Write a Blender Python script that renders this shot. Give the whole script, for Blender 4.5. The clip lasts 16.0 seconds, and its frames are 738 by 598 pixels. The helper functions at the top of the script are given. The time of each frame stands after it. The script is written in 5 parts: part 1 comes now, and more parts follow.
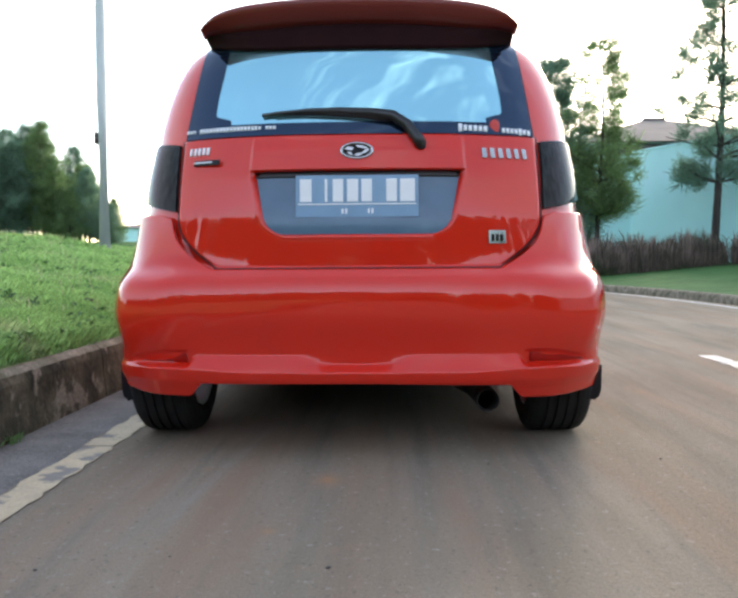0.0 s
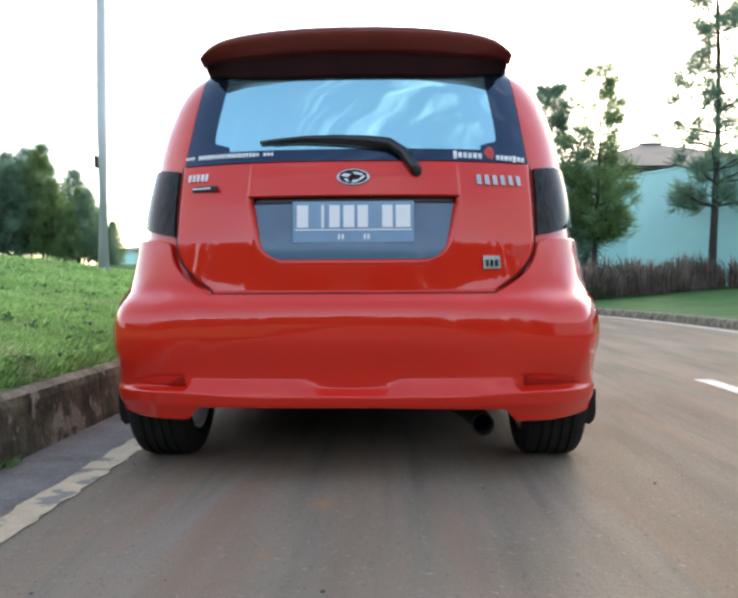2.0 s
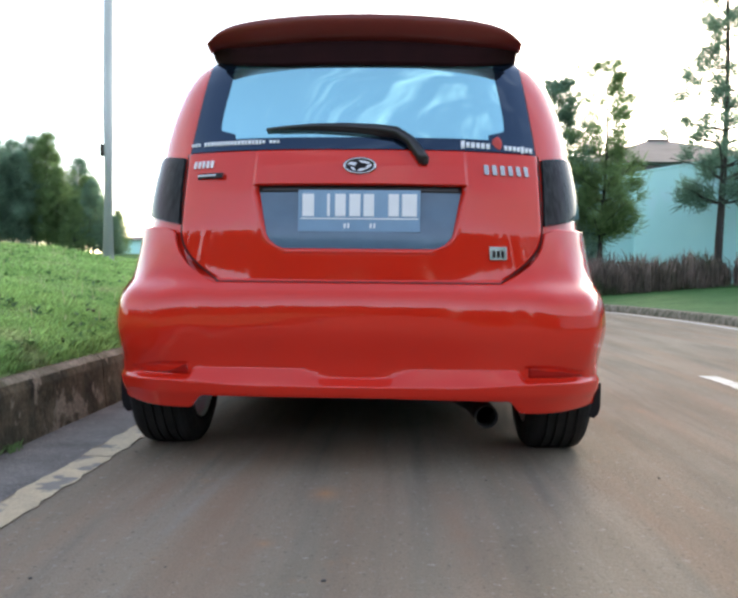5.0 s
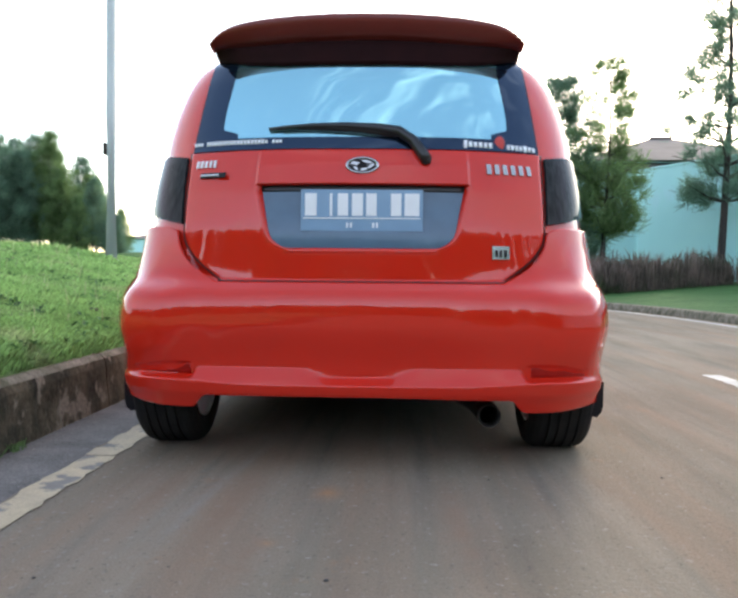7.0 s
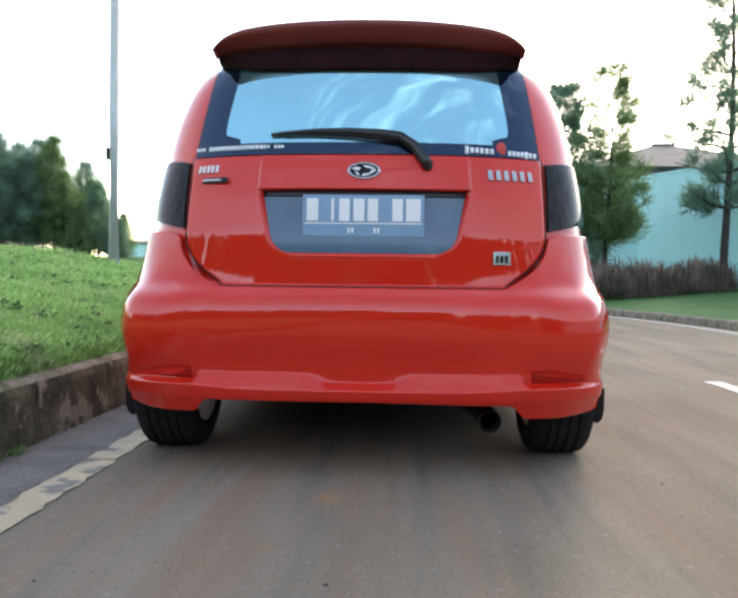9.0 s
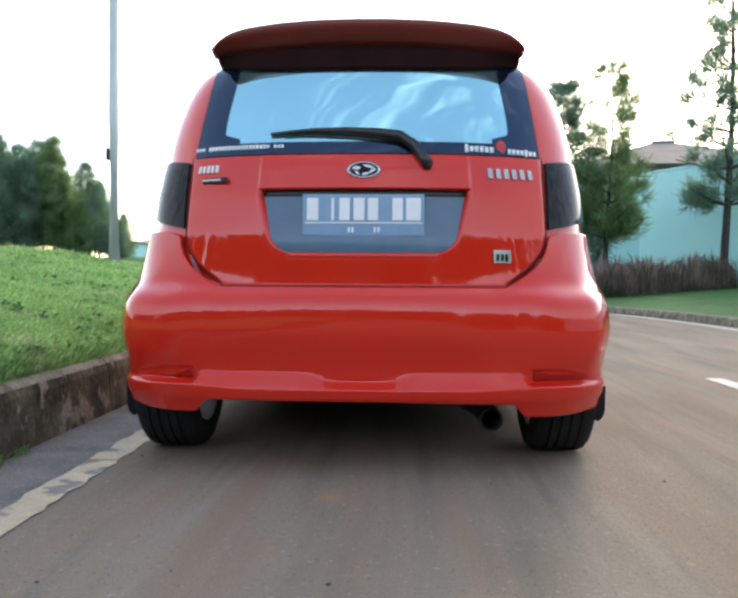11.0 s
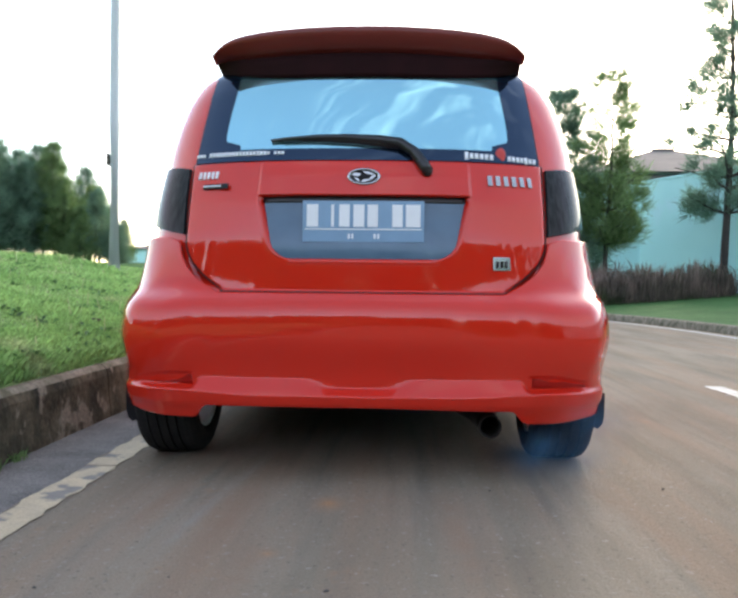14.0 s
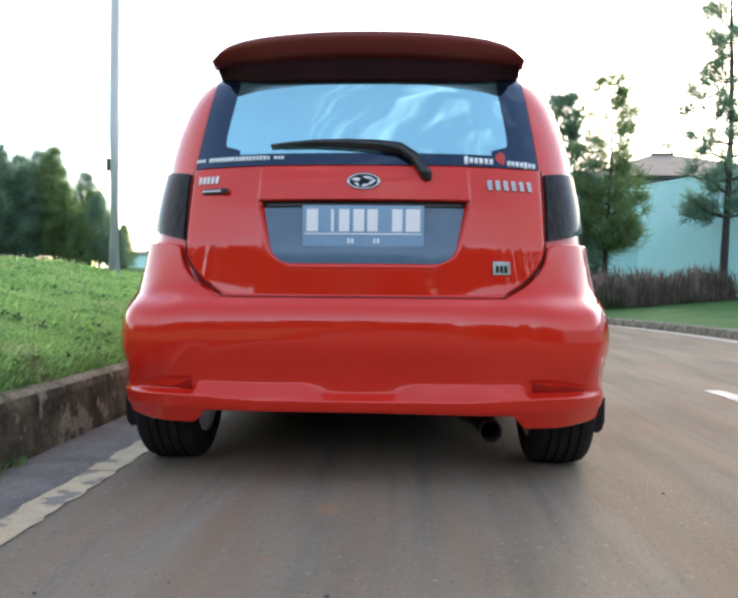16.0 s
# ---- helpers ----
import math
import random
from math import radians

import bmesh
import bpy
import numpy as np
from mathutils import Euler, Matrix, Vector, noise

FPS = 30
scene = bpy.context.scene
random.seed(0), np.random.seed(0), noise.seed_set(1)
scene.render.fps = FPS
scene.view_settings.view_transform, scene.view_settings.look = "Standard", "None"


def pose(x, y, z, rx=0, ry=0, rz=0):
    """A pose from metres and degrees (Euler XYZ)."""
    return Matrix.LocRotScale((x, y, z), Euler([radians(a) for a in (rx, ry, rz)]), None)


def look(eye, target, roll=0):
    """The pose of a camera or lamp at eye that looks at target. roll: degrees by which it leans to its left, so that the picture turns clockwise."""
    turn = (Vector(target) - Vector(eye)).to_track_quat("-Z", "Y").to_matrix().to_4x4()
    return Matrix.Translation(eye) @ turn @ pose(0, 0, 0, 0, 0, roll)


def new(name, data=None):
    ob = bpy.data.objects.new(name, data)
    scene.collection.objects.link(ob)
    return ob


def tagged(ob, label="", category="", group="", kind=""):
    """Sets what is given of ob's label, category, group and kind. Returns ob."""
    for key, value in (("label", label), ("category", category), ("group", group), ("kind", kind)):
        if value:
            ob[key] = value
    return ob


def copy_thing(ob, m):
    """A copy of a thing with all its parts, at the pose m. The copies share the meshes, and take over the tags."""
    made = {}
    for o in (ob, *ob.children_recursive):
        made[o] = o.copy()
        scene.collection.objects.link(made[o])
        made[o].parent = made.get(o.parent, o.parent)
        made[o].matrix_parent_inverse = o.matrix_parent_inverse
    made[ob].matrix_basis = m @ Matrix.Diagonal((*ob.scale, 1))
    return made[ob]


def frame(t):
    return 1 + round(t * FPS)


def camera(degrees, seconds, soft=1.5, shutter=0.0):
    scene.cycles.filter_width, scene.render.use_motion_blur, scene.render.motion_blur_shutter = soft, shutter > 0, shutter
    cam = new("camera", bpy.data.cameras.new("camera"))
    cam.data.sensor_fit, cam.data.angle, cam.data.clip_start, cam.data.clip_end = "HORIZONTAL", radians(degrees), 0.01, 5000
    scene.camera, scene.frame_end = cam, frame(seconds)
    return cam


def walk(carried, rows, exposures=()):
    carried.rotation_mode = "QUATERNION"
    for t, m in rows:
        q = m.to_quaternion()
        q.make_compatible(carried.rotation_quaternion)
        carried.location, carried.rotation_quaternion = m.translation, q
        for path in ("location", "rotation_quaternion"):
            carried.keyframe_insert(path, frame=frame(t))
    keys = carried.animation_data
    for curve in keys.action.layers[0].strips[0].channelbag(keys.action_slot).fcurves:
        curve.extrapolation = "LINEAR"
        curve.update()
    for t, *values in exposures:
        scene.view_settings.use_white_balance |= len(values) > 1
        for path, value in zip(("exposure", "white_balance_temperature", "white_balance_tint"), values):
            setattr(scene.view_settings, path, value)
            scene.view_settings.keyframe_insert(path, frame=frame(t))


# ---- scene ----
cam = camera(48.0, 16.0, soft=2.9)
PATH = [
    (0, (0.118, -2.596, 0.631), (0.057, -0.599, 0.536), -0.4),
    (0.5, (0.123, -2.607, 0.635), (0.055, -0.609, 0.551), -0.4),
    (1, (0.123, -2.612, 0.639), (0.063, -0.613, 0.583), -0.2),
    (1.5, (0.127, -2.622, 0.639), (0.071, -0.624, 0.59), -0.4),
    (2, (0.127, -2.623, 0.638), (0.07, -0.624, 0.598), -0.3),
    (2.5, (0.126, -2.623, 0.638), (0.063, -0.625, 0.592), -0.3),
    (3, (0.128, -2.606, 0.636), (0.063, -0.607, 0.592), -0.3),
    (3.5, (0.124, -2.612, 0.632), (0.058, -0.613, 0.587), 0.2),
    (4, (0.122, -2.607, 0.627), (0.059, -0.609, 0.578), 0.6),
    (6.5, (0.126, -2.605, 0.629), (0.054, -0.607, 0.567), 0.4),
    (7, (0.124, -2.606, 0.631), (0.051, -0.608, 0.57), 0.5),
    (7.5, (0.125, -2.613, 0.631), (0.052, -0.615, 0.579), 0.6),
    (8, (0.127, -2.612, 0.632), (0.052, -0.614, 0.58), 0.5),
    (8.5, (0.127, -2.611, 0.63), (0.05, -0.613, 0.576), 0.5),
    (9, (0.127, -2.611, 0.63), (0.049, -0.613, 0.582), 0.7),
    (11.5, (0.128, -2.612, 0.631), (0.048, -0.615, 0.58), 0.3),
    (12, (0.129, -2.61, 0.63), (0.048, -0.612, 0.583), 0.4),
    (12.5, (0.129, -2.615, 0.629), (0.047, -0.617, 0.581), 0.4),
    (13, (0.127, -2.618, 0.629), (0.046, -0.62, 0.581), 0.6),
    (13.5, (0.129, -2.614, 0.628), (0.05, -0.616, 0.587), 0.6),
    (14, (0.128, -2.614, 0.631), (0.049, -0.616, 0.596), 0.6),
    (14.5, (0.128, -2.619, 0.63), (0.049, -0.621, 0.601), 0.4),
    (15, (0.128, -2.616, 0.63), (0.047, -0.618, 0.603), 0.4),
    (15.5, (0.126, -2.612, 0.629), (0.045, -0.614, 0.599), 0.6),
    (16, (0.128, -2.614, 0.631), (0.049, -0.615, 0.607), 0.5),
]
walk(cam, [(t, look(eye, target, roll)) for t, eye, target, roll in PATH], exposures=[(0, 1.95, 7580, 11), (16, 1.95, 7580, 11)])

# ---- world and sun ----
SUN_ELEVATION, SUN_AZIMUTH = radians(24), radians(20)  # azimuth from +y towards +x


def make_world():
    w = bpy.data.worlds.new("sky")
    w.use_nodes = True
    nt = w.node_tree
    nt.nodes.clear()
    out = nt.nodes.new("ShaderNodeOutputWorld")
    bg = nt.nodes.new("ShaderNodeBackground")
    sky = nt.nodes.new("ShaderNodeTexSky")
    sky.sky_type, sky.sun_disc = "NISHITA", False
    sky.sun_elevation, sky.sun_rotation = SUN_ELEVATION, SUN_AZIMUTH
    sky.air_density, sky.dust_density, sky.ozone_density = 1.0, 0.8, 1.5
    co = nt.nodes.new("ShaderNodeTexCoord")
    mp = nt.nodes.new("ShaderNodeMapping")
    mp.vector_type = "TEXTURE"  # long axis of the thin clouds, then the two short ones
    along = Vector((0.86, 0.38, 0.33)).normalized()
    flat = along.cross(Vector((0, -0.54, 0.84))).normalized()
    mp.inputs["Rotation"].default_value = Matrix((along, flat, along.cross(flat))).transposed().to_euler()
    mp.inputs["Scale"].default_value = (0.9, 0.11, 0.3)
    mp.inputs["Location"].default_value = (1.20, 0.41, 0.27)
    nz = nt.nodes.new("ShaderNodeTexNoise")
    nz.inputs["Scale"].default_value, nz.inputs["Detail"].default_value, nz.inputs["Roughness"].default_value = 1.3, 6, 0.55
    ramp = nt.nodes.new("ShaderNodeValToRGB")
    ramp.color_ramp.elements[0].position, ramp.color_ramp.elements[1].position = 0.55, 0.92
    ramp.color_ramp.elements[0].color = (0.05, 0.05, 0.05, 1)
    ramp.color_ramp.elements[1].color = (0.72, 0.72, 0.72, 1)
    mix = nt.nodes.new("ShaderNodeMixRGB")
    mix.inputs["Color2"].default_value = (6.5, 7.0, 7.6, 1)
    # pale haze low over the whole horizon
    sep = nt.nodes.new("ShaderNodeSeparateXYZ")
    low = nt.nodes.new("ShaderNodeMapRange")
    low.interpolation_type = "SMOOTHSTEP"
    low.inputs["From Min"].default_value, low.inputs["From Max"].default_value = 0.70, 0.15
    haze = nt.nodes.new("ShaderNodeMixRGB")
    haze.blend_type = "LIGHTEN"
    haze.inputs["Color2"].default_value = (2.9, 3.0, 3.15, 1)
    bg.inputs["Strength"].default_value = 0.15
    for a, b in ((co.outputs["Generated"], mp.inputs["Vector"]), (mp.outputs["Vector"], nz.inputs["Vector"]),
                 (nz.outputs["Fac"], ramp.inputs["Fac"]), (ramp.outputs["Color"], mix.inputs["Fac"]),
                 (sky.outputs["Color"], mix.inputs["Color1"]), (co.outputs["Generated"], sep.inputs["Vector"]), (sep.outputs["Z"], low.inputs["Value"]),
                 (low.outputs["Result"], haze.inputs["Fac"]), (mix.outputs["Color"], haze.inputs["Color1"]), (haze.outputs["Color"], bg.inputs["Color"]),
                 (bg.outputs["Background"], out.inputs["Surface"])):
        nt.links.new(a, b)
    scene.world = w


make_world()
sun = new("sun", bpy.data.lights.new("sun", "SUN"))
sun.data.energy, sun.data.angle, sun.data.color = 0.6, radians(14), (1.0, 0.93, 0.84)
toward = Vector((math.sin(SUN_AZIMUTH) * math.cos(SUN_ELEVATION), math.cos(SUN_AZIMUTH) * math.cos(SUN_ELEVATION), math.sin(SUN_ELEVATION)))
sun.matrix_world = look(toward * 60, (0, 0, 0))


# ---- materials ----
def mat(name, c1, c2=None, scale=8.0, rough=0.6, metal=0.0, bump=0.0, bump_scale=None, coat=0.0, stretch=(1, 1, 1), detail=6, spread=0.35,
        rough2=None, spots=None, spot_scale=2.0, spot_at=0.6, island=0.0, spec=0.5, space="Object", spot_soft=0.12, spot_stretch=None, through_light=0.0, grain=0.0, grain_scale=140.0):
    """A node material: two tones mixed by noise, spots of a third tone, relief, gloss."""
    m = bpy.data.materials.new(name)
    m.use_nodes = True
    nt = m.node_tree
    b = nt.nodes["Principled BSDF"]
    b.inputs["Metallic"].default_value, b.inputs["Roughness"].default_value = metal, rough
    b.inputs["Coat Weight"].default_value, b.inputs["Coat Roughness"].default_value = coat, 0.03
    b.inputs["Specular IOR Level"].default_value = spec
    c2 = c2 or tuple(x * 0.8 for x in c1)
    co = nt.nodes.new("ShaderNodeTexCoord")

    def noise_at(sc, det, st):
        mp = nt.nodes.new("ShaderNodeMapping")
        mp.inputs["Scale"].default_value = st
        nz = nt.nodes.new("ShaderNodeTexNoise")
        nz.inputs["Scale"].default_value, nz.inputs["Detail"].default_value = sc, det
        nt.links.new(co.outputs[space], mp.inputs["Vector"])
        nt.links.new(mp.outputs["Vector"], nz.inputs["Vector"])
        return nz.outputs["Fac"]

    def ramped(fac, lo, hi):
        r = nt.nodes.new("ShaderNodeMapRange")
        r.inputs["From Min"].default_value, r.inputs["From Max"].default_value = lo, hi
        nt.links.new(fac, r.inputs["Value"])
        return r.outputs["Result"]

    def mixed(fac, a, bcol):
        x = nt.nodes.new("ShaderNodeMixRGB")
        for sock, v in ((x.inputs["Fac"], fac), (x.inputs["Color1"], a), (x.inputs["Color2"], bcol)):
            if isinstance(v, tuple):
                sock.default_value = (*v, 1)
            else:
                nt.links.new(v, sock)
        return x.outputs["Color"]

    fac = ramped(noise_at(scale, detail, stretch), 0.5 - spread / 2, 0.5 + spread / 2)
    col = mixed(fac, c1, c2)
    if spots:
        col = mixed(ramped(noise_at(spot_scale, 5, spot_stretch or stretch), spot_at, spot_at + spot_soft), col, spots)
    if grain:
        gm = nt.nodes.new("ShaderNodeMapRange")
        gm.inputs["From Min"].default_value, gm.inputs["From Max"].default_value = 0.3, 0.7
        gm.inputs["To Min"].default_value, gm.inputs["To Max"].default_value = 1 - grain, 1 + grain
        nt.links.new(noise_at(grain_scale, 3, (1, 1, 1)), gm.inputs["Value"])
        gh = nt.nodes.new("ShaderNodeHueSaturation")
        nt.links.new(gm.outputs["Result"], gh.inputs["Value"])
        nt.links.new(col, gh.inputs["Color"])
        col = gh.outputs["Color"]
    if island:
        geo = nt.nodes.new("ShaderNodeNewGeometry")
        hsv = nt.nodes.new("ShaderNodeHueSaturation")
        mr = nt.nodes.new("ShaderNodeMapRange")
        mr.inputs["To Min"].default_value, mr.inputs["To Max"].default_value = 1 - island, 1 + island
        nt.links.new(geo.outputs["Random Per Island"], mr.inputs["Value"])
        nt.links.new(mr.outputs["Result"], hsv.inputs["Value"])
        nt.links.new(col, hsv.inputs["Color"])
        col = hsv.outputs["Color"]
    nt.links.new(col, b.inputs["Base Color"])
    if through_light:
        tr = nt.nodes.new("ShaderNodeBsdfTranslucent")
        ms = nt.nodes.new("ShaderNodeMixShader")
        ms.inputs["Fac"].default_value = through_light
        nt.links.new(col, tr.inputs["Color"])
        nt.links.new(b.outputs["BSDF"], ms.inputs[1])
        nt.links.new(tr.outputs["BSDF"], ms.inputs[2])
        nt.links.new(ms.outputs["Shader"], nt.nodes["Material Output"].inputs["Surface"])
    if rough2 is not None:
        rr = nt.nodes.new("ShaderNodeMapRange")
        rr.inputs["To Min"].default_value, rr.inputs["To Max"].default_value = rough, rough2
        nt.links.new(fac, rr.inputs["Value"])
        nt.links.new(rr.outputs["Result"], b.inputs["Roughness"])
    if bump:
        bp = nt.nodes.new("ShaderNodeBump")
        bp.inputs["Strength"].default_value, bp.inputs["Distance"].default_value = bump, 0.01
        nt.links.new(noise_at(bump_scale or scale * 4, 8, (1, 1, 1)), bp.inputs["Height"])
        nt.links.new(bp.outputs["Normal"], b.inputs["Normal"])
    return m


RED = mat("red_paint", (0.66, 0.023, 0.011), (0.63, 0.021, 0.010), 3, rough=0.5, coat=1.0, spec=0.0)
RED.node_tree.nodes["Principled BSDF"].inputs["Coat IOR"].default_value = 1.57
# Spoiler red, darkened for the shade on its down-turned lip.
RED_SHADED = mat("shade_darkened_red", (0.17, 0.022, 0.016), (0.145, 0.019, 0.014), 3, rough=0.45, coat=0.4, spec=0.2)
RED_DEEP = mat("red_reflector", (0.36, 0.012, 0.008), (0.31, 0.010, 0.007), 60, rough=0.45, spec=0.15)
BLACK = mat("black_plastic", (0.007, 0.006, 0.008), (0.010, 0.009, 0.011), 40, spec=0.2, rough=0.55, bump=0.1, bump_scale=300)
GLOSS_BLACK = mat("wiper_black", (0.010, 0.010, 0.012), (0.016, 0.016, 0.018), 30, rough=0.3)
SEAM = mat("dark_seam", (0.11, 0.012, 0.010), (0.08, 0.010, 0.008), 30, rough=0.8)
UNDER = mat("underbody_black", (0.008, 0.0075, 0.007), (0.014, 0.012, 0.010), 9, spec=0.1, rough=0.9, bump=0.3)
# Part of the reflected sky's blue is put into these mirror tints.
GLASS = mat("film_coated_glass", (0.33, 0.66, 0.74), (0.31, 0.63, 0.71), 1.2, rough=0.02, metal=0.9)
FRIT = mat("sky_tinted_glass_border", (0.020, 0.044, 0.082), (0.017, 0.040, 0.076), 30, rough=0.05, metal=0.8, coat=0.3)
# Reflected sky on panel and plate, put in as blue base colours.
PANEL = mat("panel_sky_tinted", (0.060, 0.130, 0.205), (0.050, 0.112, 0.180), 14, rough=0.30, coat=0.3)
PLATE = mat("plate_sky_tinted", (0.18, 0.32, 0.47), (0.16, 0.29, 0.43), 14, rough=0.35, coat=0.2)
WHITE = mat("white_enamel", (0.80, 0.82, 0.84), (0.76, 0.78, 0.80), 20, rough=0.4)
CHROME = mat("chrome", (0.45, 0.44, 0.44), (0.38, 0.38, 0.38), 50, rough=0.12, metal=1.0)
SMOKED = mat("smoked_lamp_lens", (0.008, 0.010, 0.012), (0.030, 0.034, 0.036), 12, rough=0.08, coat=0.0, spec=0.10, stretch=(6, 6, 0.6))
TYRE = mat("tyre_rubber", (0.011, 0.011, 0.012), (0.020, 0.019, 0.018), 20, spec=0.25, rough=0.85, bump=0.25, bump_scale=120)
ALLOY = mat("silver_alloy", (0.82, 0.88, 0.93), (0.74, 0.80, 0.85), 14, rough=0.4, metal=0.1)
EXHAUST = mat("sooty_pipe", (0.03, 0.028, 0.026), (0.015, 0.015, 0.015), 30, rough=0.5, metal=0.6)
# Deep shade under the spoiler, put into a near-black base colour.
SPOILER_UNDER = mat("spoiler_shade_maroon", (0.022, 0.005, 0.006), (0.016, 0.004, 0.005), 12, rough=0.7, spec=0.1)
STICKER_RED = mat("red_sticker", (0.62, 0.06, 0.05), (0.55, 0.05, 0.04), 20, rough=0.5)


RUST, RUT, MUD = (0.36, 0.20, 0.105), (0.275, 0.250, 0.212), (0.24, 0.165, 0.115)
STAINS = [  # x, y, turn, half width, half length, tone, strength: dried mud and pale wheel ruts on the road
    (-0.075, -0.25, 0, 0.075, 0.13, RUST, 0.9), (-0.18, -0.70, 0, 0.04, 0.05, RUST, 0.8), (-0.42, -0.40, -3, 0.045, 0.75, RUT, 0.6), (-0.37, 0.15, -4, 0.04, 0.6, RUT, 0.5),
    (-0.33, -0.45, -3, 0.09, 1.1, MUD, 1.0), (-0.22, -0.80, 0, 0.10, 0.6, MUD, 0.9), (0.28, -0.55, 2, 0.09, 0.9, MUD, 0.9), (-0.56, -0.30, -3, 0.06, 0.9, MUD, 0.8), (0.75, -0.2, 6, 0.10, 1.0, MUD, 0.6),
]


def road_material():
    """Worn grey concrete: long wheel streaks, thin rusty mud streaks, pale grit and a fine grain."""
    m = bpy.data.materials.new("worn_concrete_road")
    m.use_nodes = True
    nt = m.node_tree
    b = nt.nodes["Principled BSDF"]
    b.inputs["Specular IOR Level"].default_value = 0.12
    co = nt.nodes.new("ShaderNodeTexCoord")

    def layer(scale, stretch, lo, hi, detail=6, shift=0.0, rough=0.55):
        mp, nz, mr = nt.nodes.new("ShaderNodeMapping"), nt.nodes.new("ShaderNodeTexNoise"), nt.nodes.new("ShaderNodeMapRange")
        mp.inputs["Scale"].default_value, mp.inputs["Location"].default_value = stretch, (shift, shift * 0.7, 0)
        nz.inputs["Scale"].default_value, nz.inputs["Detail"].default_value, nz.inputs["Roughness"].default_value = scale, detail, rough
        mr.inputs["From Min"].default_value, mr.inputs["From Max"].default_value = lo, hi
        nt.links.new(co.outputs["Object"], mp.inputs["Vector"])
        nt.links.new(mp.outputs["Vector"], nz.inputs["Vector"])
        nt.links.new(nz.outputs["Fac"], mr.inputs["Value"])
        return mr.outputs["Result"]

    def over(col, tone, fac, most):
        k, x = nt.nodes.new("ShaderNodeMath"), nt.nodes.new("ShaderNodeMixRGB")
        k.operation = "MULTIPLY"
        k.inputs[1].default_value = most
        nt.links.new(fac, k.inputs[0])
        nt.links.new(k.outputs["Value"], x.inputs["Fac"])
        x.inputs["Color2"].default_value = (*tone, 1)
        if isinstance(col, tuple):
            x.inputs["Color1"].default_value = (*col, 1)
        else:
            nt.links.new(col, x.inputs["Color1"])
        return x.outputs["Color"]

    col = over((0.255, 0.213, 0.160), (0.195, 0.161, 0.119), layer(1.5, (2.2, 0.30, 1), 0.34, 0.66, 8), 1.0)
    col = over(col, (0.300, 0.262, 0.216), layer(2.0, (1.3, 0.7, 1), 0.50, 0.74, 8, 11.0, 0.65), 0.35)
    col = over(col, (0.110, 0.094, 0.080), layer(3.0, (4.5, 0.22, 1), 0.50, 0.72, 8, 3.0), 0.42)
    col = over(col, (0.275, 0.186, 0.126), layer(2.2, (2.4, 0.14, 1), 0.44, 0.66, 9, 7.0, 0.6), 0.6)
    col = over(col, (0.320, 0.185, 0.105), layer(2.6, (1.6, 0.9, 1), 0.62, 0.72, 9, 19.0, 0.7), 0.5)
    col = over(col, (0.36, 0.33, 0.29), layer(46, (1, 0.8, 1), 0.60, 0.72, 5, 2.0), 0.55)
    col = over(col, (0.085, 0.075, 0.065), layer(60, (1, 0.8, 1), 0.60, 0.72, 4, 31.0), 0.6)
    for x, y, turn, rx, ry, tone, most in STAINS:
        mp, gr, nz, mul = nt.nodes.new("ShaderNodeMapping"), nt.nodes.new("ShaderNodeTexGradient"), nt.nodes.new("ShaderNodeTexNoise"), nt.nodes.new("ShaderNodeMath")
        mp.vector_type, gr.gradient_type, mul.operation = "TEXTURE", "QUADRATIC_SPHERE", "MULTIPLY"
        mp.inputs["Location"].default_value, mp.inputs["Rotation"].default_value, mp.inputs["Scale"].default_value = (x, y, 0), (0, 0, radians(turn)), (rx, ry, 1)
        nz.inputs["Scale"].default_value, nz.inputs["Detail"].default_value = 14, 6
        nt.links.new(co.outputs["Object"], mp.inputs["Vector"])
        nt.links.new(mp.outputs["Vector"], gr.inputs["Vector"])
        nt.links.new(co.outputs["Object"], nz.inputs["Vector"])
        nt.links.new(gr.outputs["Fac"], mul.inputs[0])
        nt.links.new(nz.outputs["Fac"], mul.inputs[1])
        col = over(col, tone, mul.outputs["Value"], 2.0 * most)
    grain = over((0.88, 0.88, 0.88), (1.12, 1.12, 1.12), layer(190, (1, 1, 1), 0.35, 0.65, 3), 1.0)
    mul = nt.nodes.new("ShaderNodeMixRGB")
    mul.blend_type = "MULTIPLY"
    mul.inputs["Fac"].default_value = 1.0
    nt.links.new(col, mul.inputs["Color1"])
    nt.links.new(grain, mul.inputs["Color2"])
    nt.links.new(mul.outputs["Color"], b.inputs["Base Color"])
    rr = nt.nodes.new("ShaderNodeMapRange")
    rr.inputs["To Min"].default_value, rr.inputs["To Max"].default_value = 0.88, 1.0
    nt.links.new(layer(1.5, (2.2, 0.30, 1), 0.34, 0.66, 8), rr.inputs["Value"])
    nt.links.new(rr.outputs["Result"], b.inputs["Roughness"])
    bp = nt.nodes.new("ShaderNodeBump")
    bp.inputs["Strength"].default_value, bp.inputs["Distance"].default_value = 0.35, 0.01
    nt.links.new(layer(80, (1, 1, 1), 0.2, 0.8, 8), bp.inputs["Height"])
    nt.links.new(bp.outputs["Normal"], b.inputs["Normal"])
    return m


